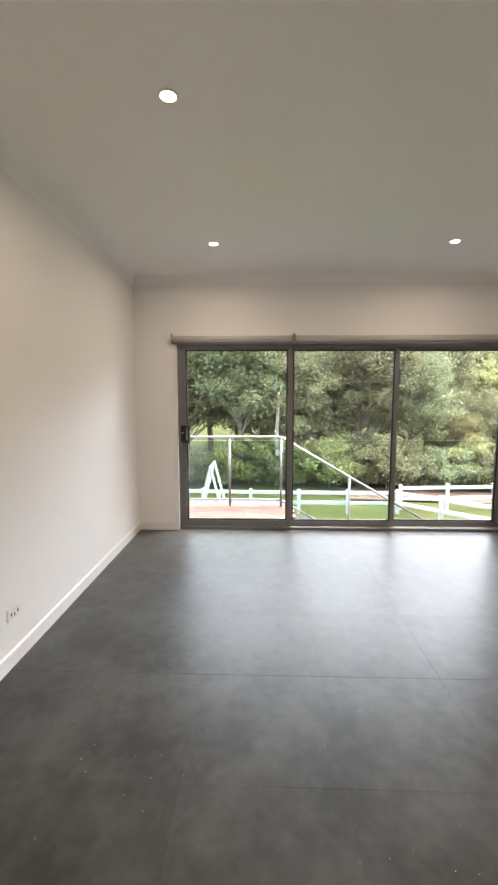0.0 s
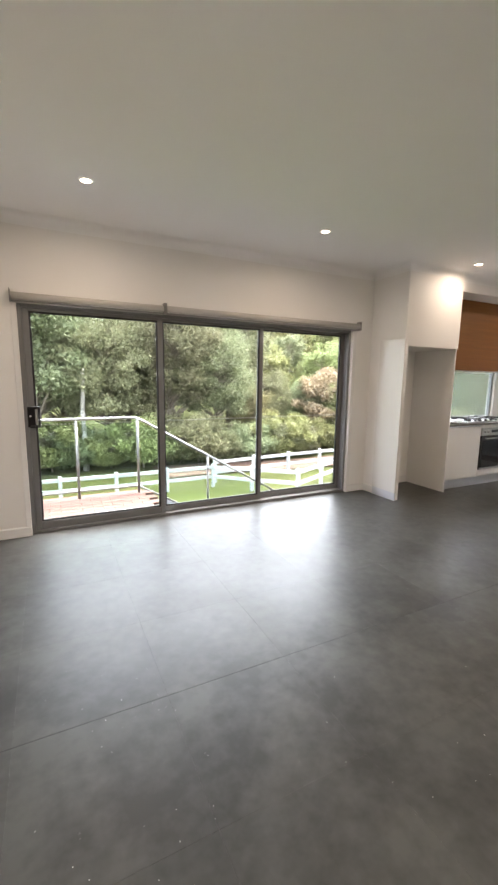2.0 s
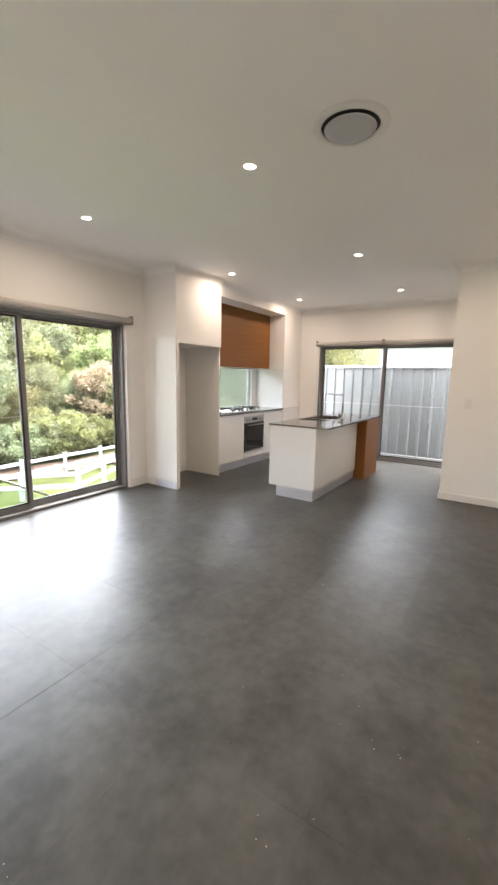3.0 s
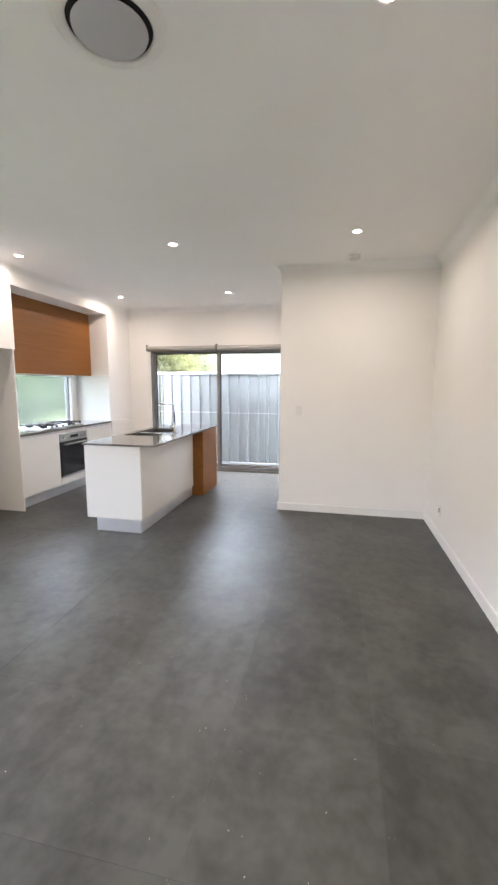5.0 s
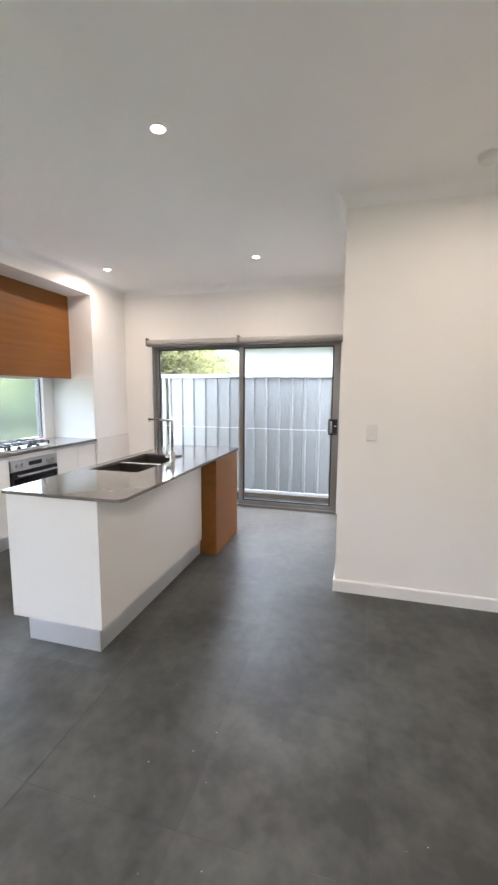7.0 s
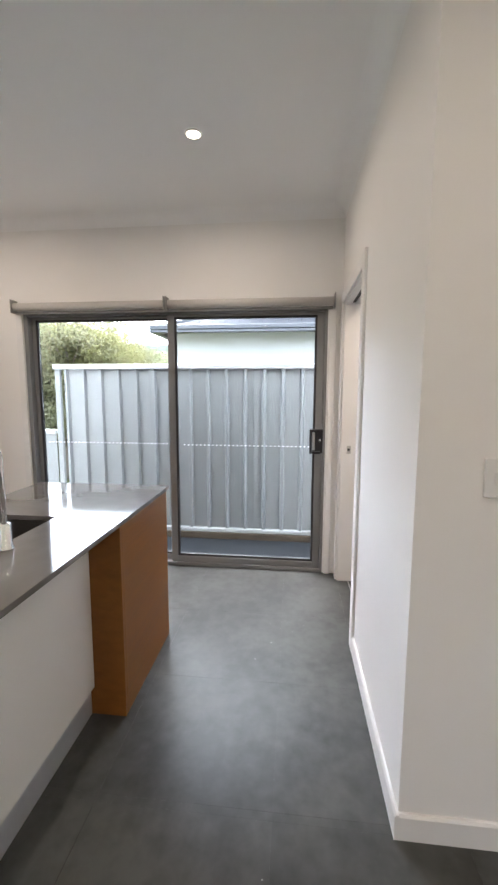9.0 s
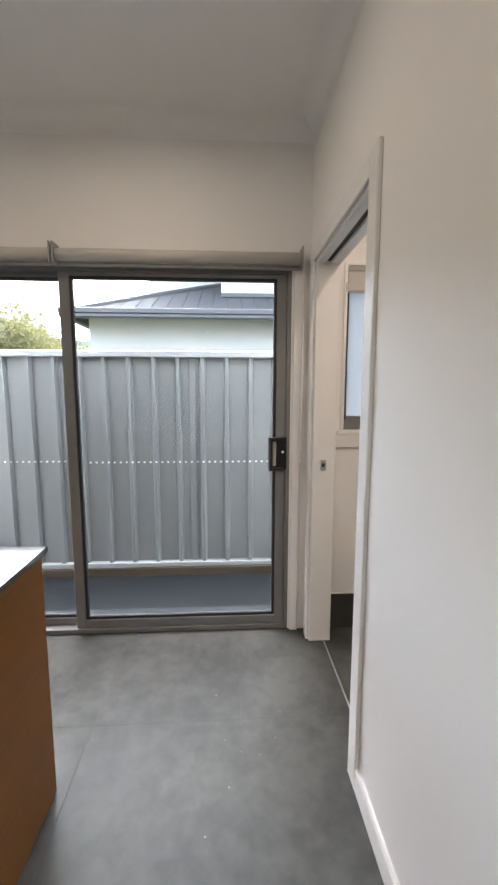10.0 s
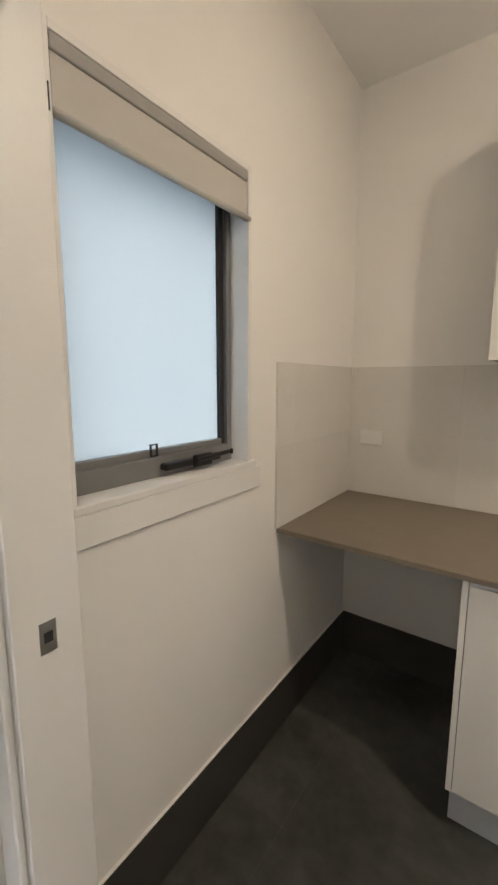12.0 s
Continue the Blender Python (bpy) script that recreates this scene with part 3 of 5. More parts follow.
plate("power_socket", 'y', 2.47, XW, 0.30, 1, 0.115, 0.072, "white double power socket on the wall", "power socket", ((-0.03, 0.0, 0.004, 0.010), (0.0, -0.01, 0.004, 0.010), (0.03, 0.0, 0.004, 0.010)), (0.0, 0.024, 0.008, 0.006))
plate("aerial_socket", 'y', 2.25, XW, 0.30, 1, 0.072, 0.115, "white blank data plate on the wall", "wall plate")
plate("aerial_socket", 'x', 4.10, YS, 0.30, 1, 0.072, 0.115, "white wall plate with a dark aerial socket", "wall plate", ((0, 0, 0.016, 0.022),))
plate("light_switch", 'y', 1.115, XC, 1.22, -1, 0.072, 0.115, "white light switch on the end wall", "light switch", (), (0, 0, 0.010, 0.018))


# ---- kitchen ----
def cabinet(x0, x1, front, back, z0, z1, label, doors=1, sign=-1, group="kitchen base cabinets"):
    """A base unit with slab doors facing sign along y."""
    root = thing("base_cabinet", ((x0 + x1) / 2, (front + back) / 2, z0), label, "cabinet", group)
    inner = front - sign * 0.019
    part("body", boxes((x0 + 0.001, x1 - 0.001, min(inner, back), max(inner, back), z0, z1)), GLOSS, root)
    w = (x1 - x0) / doors
    for i in range(doors):
        part("door", boxes((x0 + i * w + 0.0015, x0 + (i + 1) * w - 0.0015, min(front, inner), max(front, inner) - 0.0005, z0 + 0.002, z1 - 0.022), bevel=0.0012), GLOSS, root, "gloss white slab door")
    part("finger_rail", boxes((x0 + 0.001, x1 - 0.001, min(front, inner) + 0.006, max(front, inner) - 0.0005, z1 - 0.019, z1 - 0.001)), KICK, root, "thin aluminium finger rail")
    return root


FK = 4.352
root = thing("end_panel", (3.04, 4.46, 0), "tall gloss white panel at the side of the fridge recess", "panel")
part("board", boxes((3.022, 3.048, 4.268, 4.665, 0.10, 1.985), bevel=0.0015), GLOSS, root)
part("kickboard", boxes((3.026, 3.048, 4.275, 4.66, 0, 0.10)), KICK, root, "aluminium kickboard")
root = thing("end_panel", (3.972, 4.6, 0), "gloss white panel between the fridge recess and cabinets", "panel")
part("board", boxes((3.964, 3.984, 4.30, YK - 0.002, 0.0, 1.905), bevel=0.0012), GLOSS, root)
cabinet(3.985, 4.726, FK, YK - 0.002, 0.135, 0.89, "gloss white kitchen base cabinet beside the fridge recess")
cabinet(5.343, 6.018, FK, YK - 0.002, 0.135, 0.89, "gloss white kitchen base cabinet beside the oven", 2)
for x0, x1 in ((3.985, 6.018),):
    root = thing("kickboard", ((x0 + x1) / 2, 4.41, 0), "brushed aluminium kickboard below the cabinets", "kickboard")
    part("board", boxes((x0, x1, 4.40, 4.418, 0.0, 0.133)), KICK, root)
root = thing("filler_panel", (6.36, 4.33, 0), "white panel below counter height on the pier", "panel")
part("board", boxes((6.022, XE - 0.002, 4.326, 4.339, 0.0, 0.918), bevel=0.002), GLOSS, root)
root = thing("kitchen_worktop", (5.0, 4.64, 0.89), "thin grey stone kitchen worktop", "worktop")
part("slab", boxes((3.986, 6.018, 4.33, YK - 0.002, 0.892, 0.920), bevel=0.002), STONE, root)

# oven, with a steel control band, black glass door and bar handle
ox0, ox1 = 4.730, 5.339
root = thing("oven", ((ox0 + ox1) / 2, 4.6, 0.2), "built-in steel oven with a black glass door", "oven")
part("housing", boxes((ox0, ox1, FK + 0.012, YK - 0.004, 0.137, 0.89)), GLOSS, root, "white oven cabinet")
part("drawer_front", boxes((ox0 + 0.002, ox1 - 0.002, FK, FK + 0.012, 0.139, 0.232), bevel=0.001), GLOSS, root, "gloss white drawer front")
band = part("control_panel", boxes((ox0 + 0.004, ox1 - 0.004, FK - 0.012, FK + 0.012, 0.735, 0.84), bevel=0.002), STEEL, root, "brushed steel control panel")
for u in (4.798, 4.868, 5.198, 5.268):
    part("knob", tube(bmesh.new(), (u, FK - 0.034, 0.79), (u, FK - 0.012, 0.79), 0.016, 0.02, 20), STEEL, band, "round steel knob")
part("display", boxes((4.948, 5.118, FK - 0.0135, FK - 0.012, 0.77, 0.81)), BLACK, band, "small black display")
door = part("oven_door", boxes((ox0 + 0.004, ox1 - 0.004, FK - 0.014, FK + 0.012, 0.237, 0.73), bevel=0.003), BLACK, root, "black glass oven door")
part("door_glass", boxes((ox0 + 0.03, ox1 - 0.03, FK - 0.0155, FK - 0.014, 0.27, 0.66)), material("oven_glass", (0.008, 0.008, 0.009), 0.08, var=0.02, bump=0.0, rvar=0.02), door, "dark glass")
part("handle", tubes(((ox0 + 0.05, FK - 0.052, 0.695), (ox1 - 0.05, FK - 0.052, 0.695), 0.009), ((ox0 + 0.08, FK - 0.052, 0.695), (ox0 + 0.08, FK - 0.012, 0.695), 0.006), ((ox1 - 0.08, FK - 0.052, 0.695), (ox1 - 0.08, FK - 0.012, 0.695), 0.006)), STEEL, door, "steel bar handle")
part("bottom_trim", boxes((ox0 + 0.004, ox1 - 0.004, FK - 0.0155, FK - 0.0135, 0.24, 0.262)), STEEL, door, "steel strip")

# gas cooktop
hx0, hx1, hy0, hy1 = 4.52, 5.39, 4.43, 4.87
root = thing("gas_cooktop", ((hx0 + hx1) / 2, (hy0 + hy1) / 2, 0.92), "stainless gas cooktop with black iron trivets", "cooktop")
part("tray", boxes((hx0, hx1, hy0, hy1, 0.92, 0.932), bevel=0.004, segments=2), STEEL, root)
for bx_, by_, br in ((4.67, 4.76, 0.035), (4.67, 4.54, 0.045), (4.97, 4.66, 0.06), (5.23, 4.76, 0.04), (5.23, 4.54, 0.035)):
    burner = part("burner", lathe(bmesh.new(), [(0.0005, 0.0), (br + 0.012, 0.0), (br + 0.008, 0.012), (br, 0.012), (br, 0.020), (br - 0.006, 0.024), (0.0005, 0.024)], (bx_, by_, 0.932), 20), BLACK, root, "black gas burner", smooth=True)
for tx0, tx1 in ((4.55, 4.81), (4.83, 5.10), (5.12, 5.37)):
    bm = bmesh.new()
    ty0, ty1 = hy0 + 0.03, hy1 - 0.03
    for bar in ((tx0, tx1, ty0, ty0 + 0.010), (tx0, tx1, ty1 - 0.010, ty1), (tx0, tx0 + 0.010, ty0 + 0.010, ty1 - 0.010), (tx1 - 0.010, tx1, ty0 + 0.010, ty1 - 0.010)):
        box(bm, *bar, 0.960, 0.972)
    xm = (tx0 + tx1) / 2
    box(bm, xm - 0.005, xm + 0.005, ty0 + 0.010, ty1 - 0.010, 0.962, 0.975)
    for ym in (ty0 + 0.10, ty1 - 0.10):
        box(bm, tx0 + 0.010, tx1 - 0.010, ym - 0.005, ym + 0.005, 0.962, 0.975)
    for px, py in ((tx0, ty0), (tx1 - 0.012, ty0), (tx0, ty1 - 0.012), (tx1 - 0.012, ty1 - 0.012)):
        box(bm, px, px + 0.012, py, py + 0.012, 0.932, 0.960)
    part("trivet", bm, BLACK, root, "black cast-iron trivet")
for i in range(5):
    part("knob", lathe(bmesh.new(), [(0.0005, 0.0), (0.019, 0.0), (0.016, 0.022), (0.0005, 0.024)], (4.71 + i * 0.12, hy0 + 0.018, 0.932), 16), BLACK, root, "black knob", smooth=True)

# timber-faced wall cabinet with a slide-out hood below
root = thing("wall_cabinet", (5.0, 4.8, 1.66), "oak veneer wall cabinet above the cooktop", "cabinet")
part("carcass", boxes((3.988, 6.018, 4.68, YK - 0.002, 1.662, 2.633)), GLOSS, root, "white cabinet carcass")
for x0, x1 in ((3.988, 6.018),):
    part("door", boxes((x0 + 0.0006, x1 - 0.0006, 4.66, 4.679, 1.655, 2.56), bevel=0.0006), WOOD, root, "oak veneer door")
part("scribe_strip", boxes((3.988, 6.018, 4.664, 4.679, 2.561, 2.633)), WOOD, root, "oak strip above the doors")
root = thing("range_hood", (5.05, 4.8, 1.64), "slim silver slide-out range hood under the cabinet", "range hood")
part("body", boxes((4.60, 5.50, 4.69, YK - 0.01, 1.632, 1.661), bevel=0.002), STEEL, root)
part("front_lip", boxes((4.60, 5.50, 4.655, 4.689, 1.634, 1.652), bevel=0.004), STEEL, root, "brushed steel lip")

# splashback window
window_1 = thing("window_1", ((k0 + k1) / 2, YK + 0.05, kz0), "long low fixed glass splashback window", "window", kind="structure")
part("window_frame", boxes((k0, k0 + 0.02, YK + 0.03, YK + 0.09, kz0, kz1), (k1 - 0.02, k1, YK + 0.03, YK + 0.09, kz0, kz1), (k0 + 0.02, k1 - 0.02, YK + 0.03, YK + 0.09, kz0, kz0 + 0.018), (k0 + 0.02, k1 - 0.02, YK + 0.03, YK + 0.09, kz1 - 0.018, kz1)), ALU, window_1)
pane = part("pane", boxes((k0 + 0.02, k1 - 0.02, YK + 0.055, YK + 0.061, kz0 + 0.018, kz1 - 0.018)), KITCHEN_PANE, window_1, "pale green obscure glass pane")
pane.visible_shadow = False
root = thing("splashback", (5.9, YK, 0.92), "white glass splashback beside the window", "splashback")
part("sheet", boxes((k1 + 0.004, 6.017, YK - 0.008, YK - 0.0005, 0.921, 1.66)), material("white_glass", (0.78, 0.80, 0.80), 0.06, var=0.01, bump=0.0, rvar=0.02), root)
part("return_sheet", boxes((6.0125, 6.0195, 4.345, YK - 0.0085, 0.921, 1.655)), bpy.data.materials["white_glass"], root, "white glass side sheet")

# island bench
ix0, ix1, iy0, iy1 = 3.603, 5.765, 2.582, 3.208
root = thing("island_bench", ((ix0 + ix1) / 2, 2.93, 0), "gloss white kitchen island with an oak end block", "kitchen island")
part("end_panel", boxes((ix0, ix0 + 0.02, iy0, iy1, 0.135, 0.898), bevel=0.0012), GLOSS, root, "gloss white end panel")
part("back_panel", boxes((ix0 + 0.0205, 5.117, iy0, iy0 + 0.02, 0.135, 0.898), bevel=0.0012), GLOSS, root, "gloss white back panel")
for x0, x1 in ((ix0 + 0.021, 4.30), (4.30, 5.117), (5.117, ix1)):
    part("front_door", boxes((x0 + 0.0015, x1 - 0.0015, iy1 - 0.02, iy1, 0.137, 0.876), bevel=0.001), GLOSS, root, "gloss white door")
part("carcass", boxes((ix0 + 0.021, 4.27, iy0 + 0.021, iy1 - 0.021, 0.135, 0.897), (4.27, 5.17, iy0 + 0.021, iy1 - 0.021, 0.135, 0.68), (5.17, 5.745, iy0 + 0.021, iy1 - 0.021, 0.135, 0.897)), GLOSS, root)
part("kickboard", boxes((ix0 + 0.004, 5.117, iy0 + 0.018, iy0 + 0.034, 0, 0.134), (ix0 + 0.004, ix0 + 0.02, iy0 + 0.034, iy1 - 0.11, 0, 0.134), (ix0 + 0.02, 5.74, iy1 - 0.125, iy1 - 0.11, 0, 0.134)), KICK, root, "brushed aluminium kickboard")
part("oak_side", boxes((5.118, 5.138, 2.437, iy0 + 0.02, 0.0, 0.898), bevel=0.001), WOOD, root, "oak veneer side panel")
part("oak_face", boxes((5.1385, 5.764, 2.437, 2.457, 0.0, 0.898), bevel=0.001), WOOD, root, "oak veneer face panel")
part("oak_end", boxes((5.745, 5.764, 2.4575, iy1, 0.0, 0.898), bevel=0.001), WOOD, root, "oak veneer end panel")
# stone top in four strips round the sink cut-out
tx0, tx1, ty0, ty1 = 3.595, 5.785, 2.425, 3.228
qx0, qx1, qy0, qy1 = 4.29, 5.14, 2.735, 3.15
root = thing("island_worktop", ((tx0 + tx1) / 2, 2.85, 0.9), "grey-beige polished stone worktop with an undermounted sink", "worktop")
bm = bmesh.new()
c = 0.05
outer = [(tx0 + c, ty0), (tx1, ty0), (tx1, ty1), (tx0, ty1), (tx0, ty0 + c), (tx0 + 0.015, ty0 + 0.015)]
lo, hi = 0.9, 0.92
inner = [(qx0, qy0), (qx1, qy0), (qx1, qy1), (qx0, qy1)]
def ring(pts, z):
    return [bm.verts.new((x, y, z)) for x, y in pts]
ob_, ot, ib, it = ring(outer, lo), ring(outer, hi), ring(inner, lo), ring(inner, hi)
for low, top_ in ((ob_, ot), (ib, it)):
    for i in range(len(low)):
        j = (i + 1) % len(low)
        bm.faces.new((low[i], low[j], top_[j], top_[i]))
for o, i in ((ob_, ib), (ot, it)):
    bm.faces.new((o[5], o[0], i[0]))
    bm.faces.new((o[0], o[1], i[1], i[0]))
    bm.faces.new((o[1], o[2], i[2], i[1]))
    bm.faces.new((o[2], o[3], i[3], i[2]))
    bm.faces.new((o[3], o[4], i[0], i[3]))
    bm.faces.new((o[4], o[5], i[0]))
bmesh.ops.recalc_face_normals(bm, faces=bm.faces)
part("slab", bm, STONE, root)


def bowl(bm, x0, x1, y0, y1, z0, z1, t=0.004):
    box(bm, x0, x1, y0, y1, z0, z0 + t)
    box(bm, x0, x0 + t, y0, y1, z0 + t, z1)
    box(bm, x1 - t, x1, y0, y1, z0 + t, z1)
    box(bm, x0 + t, x1 - t, y0, y0 + t, z0 + t, z1)
    box(bm, x0 + t, x1 - t, y1 - t, y1, z0 + t, z1)
    return bm


root = thing("kitchen_sink", (4.71, 2.94, 0.70), "double-bowl stainless kitchen sink, dark inside", "sink")
part("bowl", bowl(bmesh.new(), qx0 - 0.004, 4.704, qy0 - 0.004, qy1 + 0.004, 0.70, 0.899), SINK, root, "square steel bowl")
part("bowl", bowl(bmesh.new(), 4.734, qx1 + 0.004, qy0 - 0.004, qy1 + 0.004, 0.70, 0.899), SINK, root, "square steel bowl")
part("bridge", boxes((4.704, 4.734, qy0, qy1, 0.885, 0.905), bevel=0.003), STEEL, root, "steel bridge between the bowls")
for x in (4.5, 4.93):
    part("drain", lathe(bmesh.new(), [(0.0005, 0.003), (0.03, 0.003), (0.043, 0.005), (0.045, 0.0)], (x, 2.98, 0.704), 20), STEEL, root, "round drain")
TX, TY = 4.765, 2.692
root = thing("mixer_tap", (TX, TY, 0.92), "tall chrome square-neck kitchen mixer tap", "tap")
part("base", lathe(bmesh.new(), [(0.0005, 0.0), (0.026, 0.0), (0.026, 0.006), (0.022, 0.010), (0.022, 0.088), (0.017, 0.094), (0.0005, 0.094)], (TX, TY, 0.92), 24), CHROME, root, smooth=True)
bm = bmesh.new()
sweep(bm, [(TX, TY, 1.01), (TX, TY, 1.245), (TX, TY + 0.005, 1.260), (TX, TY + 0.018, 1.267), (TX, TY + 0.215, 1.272)], 0.009, 12)
part("spout", bm, CHROME, root, "slim chrome spout", smooth=True)
part("nozzle", tube(bmesh.new(), (TX, TY + 0.206, 1.250), (TX, TY + 0.206, 1.272), 0.008), CHROME, root)
control = part("control", tube(bmesh.new(), (TX, TY + 0.018, 0.975), (TX - 0.004, TY + 0.058, 0.975), 0.019, 0.019, 16), CHROME, root, "round chrome side control")
part("lever", tube(bmesh.new(), (TX - 0.004, TY + 0.046, 0.985), (TX - 0.006, TY + 0.052, 1.055), 0.006, 0.005, 8), CHROME, control, "short chrome lever")


# ---- laundry ----
window_2 = thing("window_2", (XE + 0.08, (l0 + l1) / 2, lz0), "grey-framed awning window with frosted glass", "window", kind="structure")
part("reveal", boxes((XE - 0.010, XE + 0.07, l0, l0 + 0.018, lz0 + 0.018, lz1), (XE - 0.010, XE + 0.07, l1 - 0.018, l1, lz0 + 0.018, lz1), (XE - 0.010, XE + 0.07, l0 + 0.018, l1 - 0.018, lz1 - 0.018, lz1), bevel=0.001), TRIM, window_2, "white timber reveal")
part("window_sill", boxes((XE - 0.018, XE + 0.07, l0 - 0.02, l1 + 0.02, lz0 - 0.002, lz0 + 0.018), bevel=0.002), TRIM, window_2, "white timber sill")
part("apron", boxes((XE - 0.016, XE, l0 - 0.05, l1 + 0.05, lz0 - 0.082, lz0 - 0.003), bevel=0.003), TRIM, window_2, "white sill board")
f0, f1, fz0, fz1 = l0 + 0.018, l1 - 0.018, lz0 + 0.018, lz1 - 0.018
FW = 0.022
part("window_frame", boxes((XE + 0.062, XE + 0.13, f0, f0 + FW, fz0, fz1), (XE + 0.062, XE + 0.13, f1 - FW, f1, fz0, fz1), (XE + 0.062, XE + 0.13, f0 + FW, f1 - FW, fz0, fz0 + 0.058), (XE + 0.062, XE + 0.13, f0 + FW, f1 - FW, fz1 - FW, fz1), bevel=0.002), ALU, window_2)
part("sash", boxes((XE + 0.078, XE + 0.11, f0 + FW, f0 + FW + 0.022, fz0 + 0.058, fz1 - FW), (XE + 0.078, XE + 0.11, f1 - FW - 0.014, f1 - FW, fz0 + 0.058, fz1 - FW), (XE + 0.078, XE + 0.11, f0 + FW + 0.022, f1 - FW - 0.014, fz1 - FW - 0.022, fz1 - FW)), SEAL, window_2, "black sash")
part("sash_rail", boxes((XE + 0.072, XE + 0.11, f0 + FW + 0.022, f1 - FW - 0.014, fz0 + 0.058, fz0 + 0.078)), ALU, window_2, "grey bottom sash rail")
pane = part("pane", boxes((XE + 0.090, XE + 0.094, f0 + FW + 0.022, f1 - FW - 0.014, fz0 + 0.078, fz1 - FW - 0.022)), FROST, window_2, "frosted glass pane")
bm = bmesh.new()
box(bm, XE + 0.030, XE + 0.062, 0.60, 0.84, fz0 + 0.018, fz0 + 0.040, 0.007, 2)
box(bm, XE + 0.014, XE + 0.034, 0.66, 0.735, fz0 + 0.014, fz0 + 0.052, 0.006, 2)
tube(bm, (XE + 0.018, 0.73, fz0 + 0.036), (XE + 0.012, 0.575, fz0 + 0.044), 0.009, 0.007, 10)
tube(bm, (XE + 0.012, 0.577, fz0 + 0.044), (XE + 0.004, 0.572, fz0 + 0.044), 0.009, 0.009, 10)
part("winder", bm, BLACK, window_2, "black folding chain winder")
part("catch", boxes((XE + 0.056, XE + 0.062, 0.847, 0.851, fz0 + 0.062, fz0 + 0.098), (XE + 0.056, XE + 0.062, 0.869, 0.873, fz0 + 0.062, fz0 + 0.098), (XE + 0.056, XE + 0.062, 0.851, 0.869, fz0 + 0.094, fz0 + 0.098), (XE + 0.056, XE + 0.0625, 0.851, 0.869, fz0 + 0.062, fz0 + 0.066)), BLACK, window_2, "small black wire catch")

blind = thing("roller_blind", (XE, (l0 + l1) / 2, 2.1), "beige roller blind rolled up inside the window reveal", "roller blind")
part("cassette", boxes((XE - 0.010, XE + 0.045, l0 + 0.019, l1 - 0.019, lz1 - 0.050, lz1 - 0.019), bevel=0.004, segments=2), BLIND_GREY, blind, "grey cassette")
part("fabric", boxes((XE - 0.004, XE - 0.002, l0 + 0.008, l1 - 0.022, lz1 - 0.150, lz1 - 0.050)), BLIND, blind, "beige fabric drop")
part("bottom_bar", tube(bmesh.new(), (XE - 0.005, l0 + 0.008, lz1 - 0.155), (XE - 0.005, l1 - 0.022, lz1 - 0.155), 0.009, sides=14), BLIND, blind, "fabric-wrapped bottom bar", smooth=True)
part("chain", sweep(bmesh.new(), [(XE - 0.008, l1 - 0.012, lz1 - 0.11), (XE - 0.008, l1 - 0.012, lz1 - 0.16)], 0.0030, 6), BLACK, blind, "dark bead chain")

bench = thing("laundry_bench", (5.9, -0.05, 0.89), "brown-grey laminate laundry benchtop", "worktop")
part("slab", boxes((XL + 0.002, XE - 0.001, YL + 0.001, 0.301, 0.902, 0.920), bevel=0.002), LAMINATE, bench)
part("front_edge", boxes((XL + 0.002, XE - 0.001, 0.3015, 0.306, 0.902, 0.920), bevel=0.001), LAMINATE, bench, "brown-grey laminate edge strip")
root = cabinet(XL + 0.002, 6.047, 0.283, YL + 0.002, 0.15, 0.901, "gloss white laundry base cabinet under the bench", 2, 1, "laundry cabinets")
part("side_panel", boxes((6.0475, 6.065, YL + 0.002, 0.283, 0.15, 0.901), bevel=0.001), GLOSS, root)
root = thing("kickboard", (5.6, 0.2, 0), "grey kickboard below the laundry cabinet", "kickboard")
part("board", boxes((XL + 0.002, 6.056, 0.215, 0.235, 0, 0.149), (6.041, 6.056, YL + 0.02, 0.215, 0, 0.149)), KICK, root)
root = thing("wall_cabinet", (5.6, -0.25, 1.55), "white laundry wall cabinet above the tiles", "cabinet")
part("body", boxes((XL + 0.002, 6.088, YL + 0.001, -0.105, 1.575, 2.48), bevel=0.001), GLOSS, root)
part("door", boxes((XL + 0.004, 5.54, -0.104, -0.086, 1.57, 2.482), bevel=0.001), GLOSS, root, "gloss white door")
part("door", boxes((5.543, 6.086, -0.104, -0.086, 1.57, 2.482), bevel=0.001), GLOSS, root, "gloss white door")
plate("power_socket", 'x', 6.60, YL + 0.009, 1.215, 1, 0.115, 0.072, "white power socket on the tiled splashback", "power socket", (), (0.03, 0.0, 0.008, 0.008))


# ---- outside, to the east: paving, steel fence, neighbouring house ----
def ground_height(x, y):
    t = min(1, max(0, (y - 4.9) / 2.2))
    t = t * t * (3 - 2 * t)
    u = min(1, max(0, (y - 7) / 12))
    low = -2.3 - 1.5 * u
    d = math.hypot(x - 2, max(0, y))
    h = min(1, max(0, (d - 34) / 75))
    rise = (13 + 5 * math.sin(x * 0.021 + 0.6)) * h * h * (3 - 2 * h)
    e = min(1, max(0, (x - 16) / 42))
    flat = -0.24 + 5.0 * e * e * (3 - 2 * e)
    return flat * (1 - t) + low * t + rise + 0.12 * noise.noise((x * 0.12, y * 0.12, 0)) * (1 if y > 8 or x > 12 else 0)


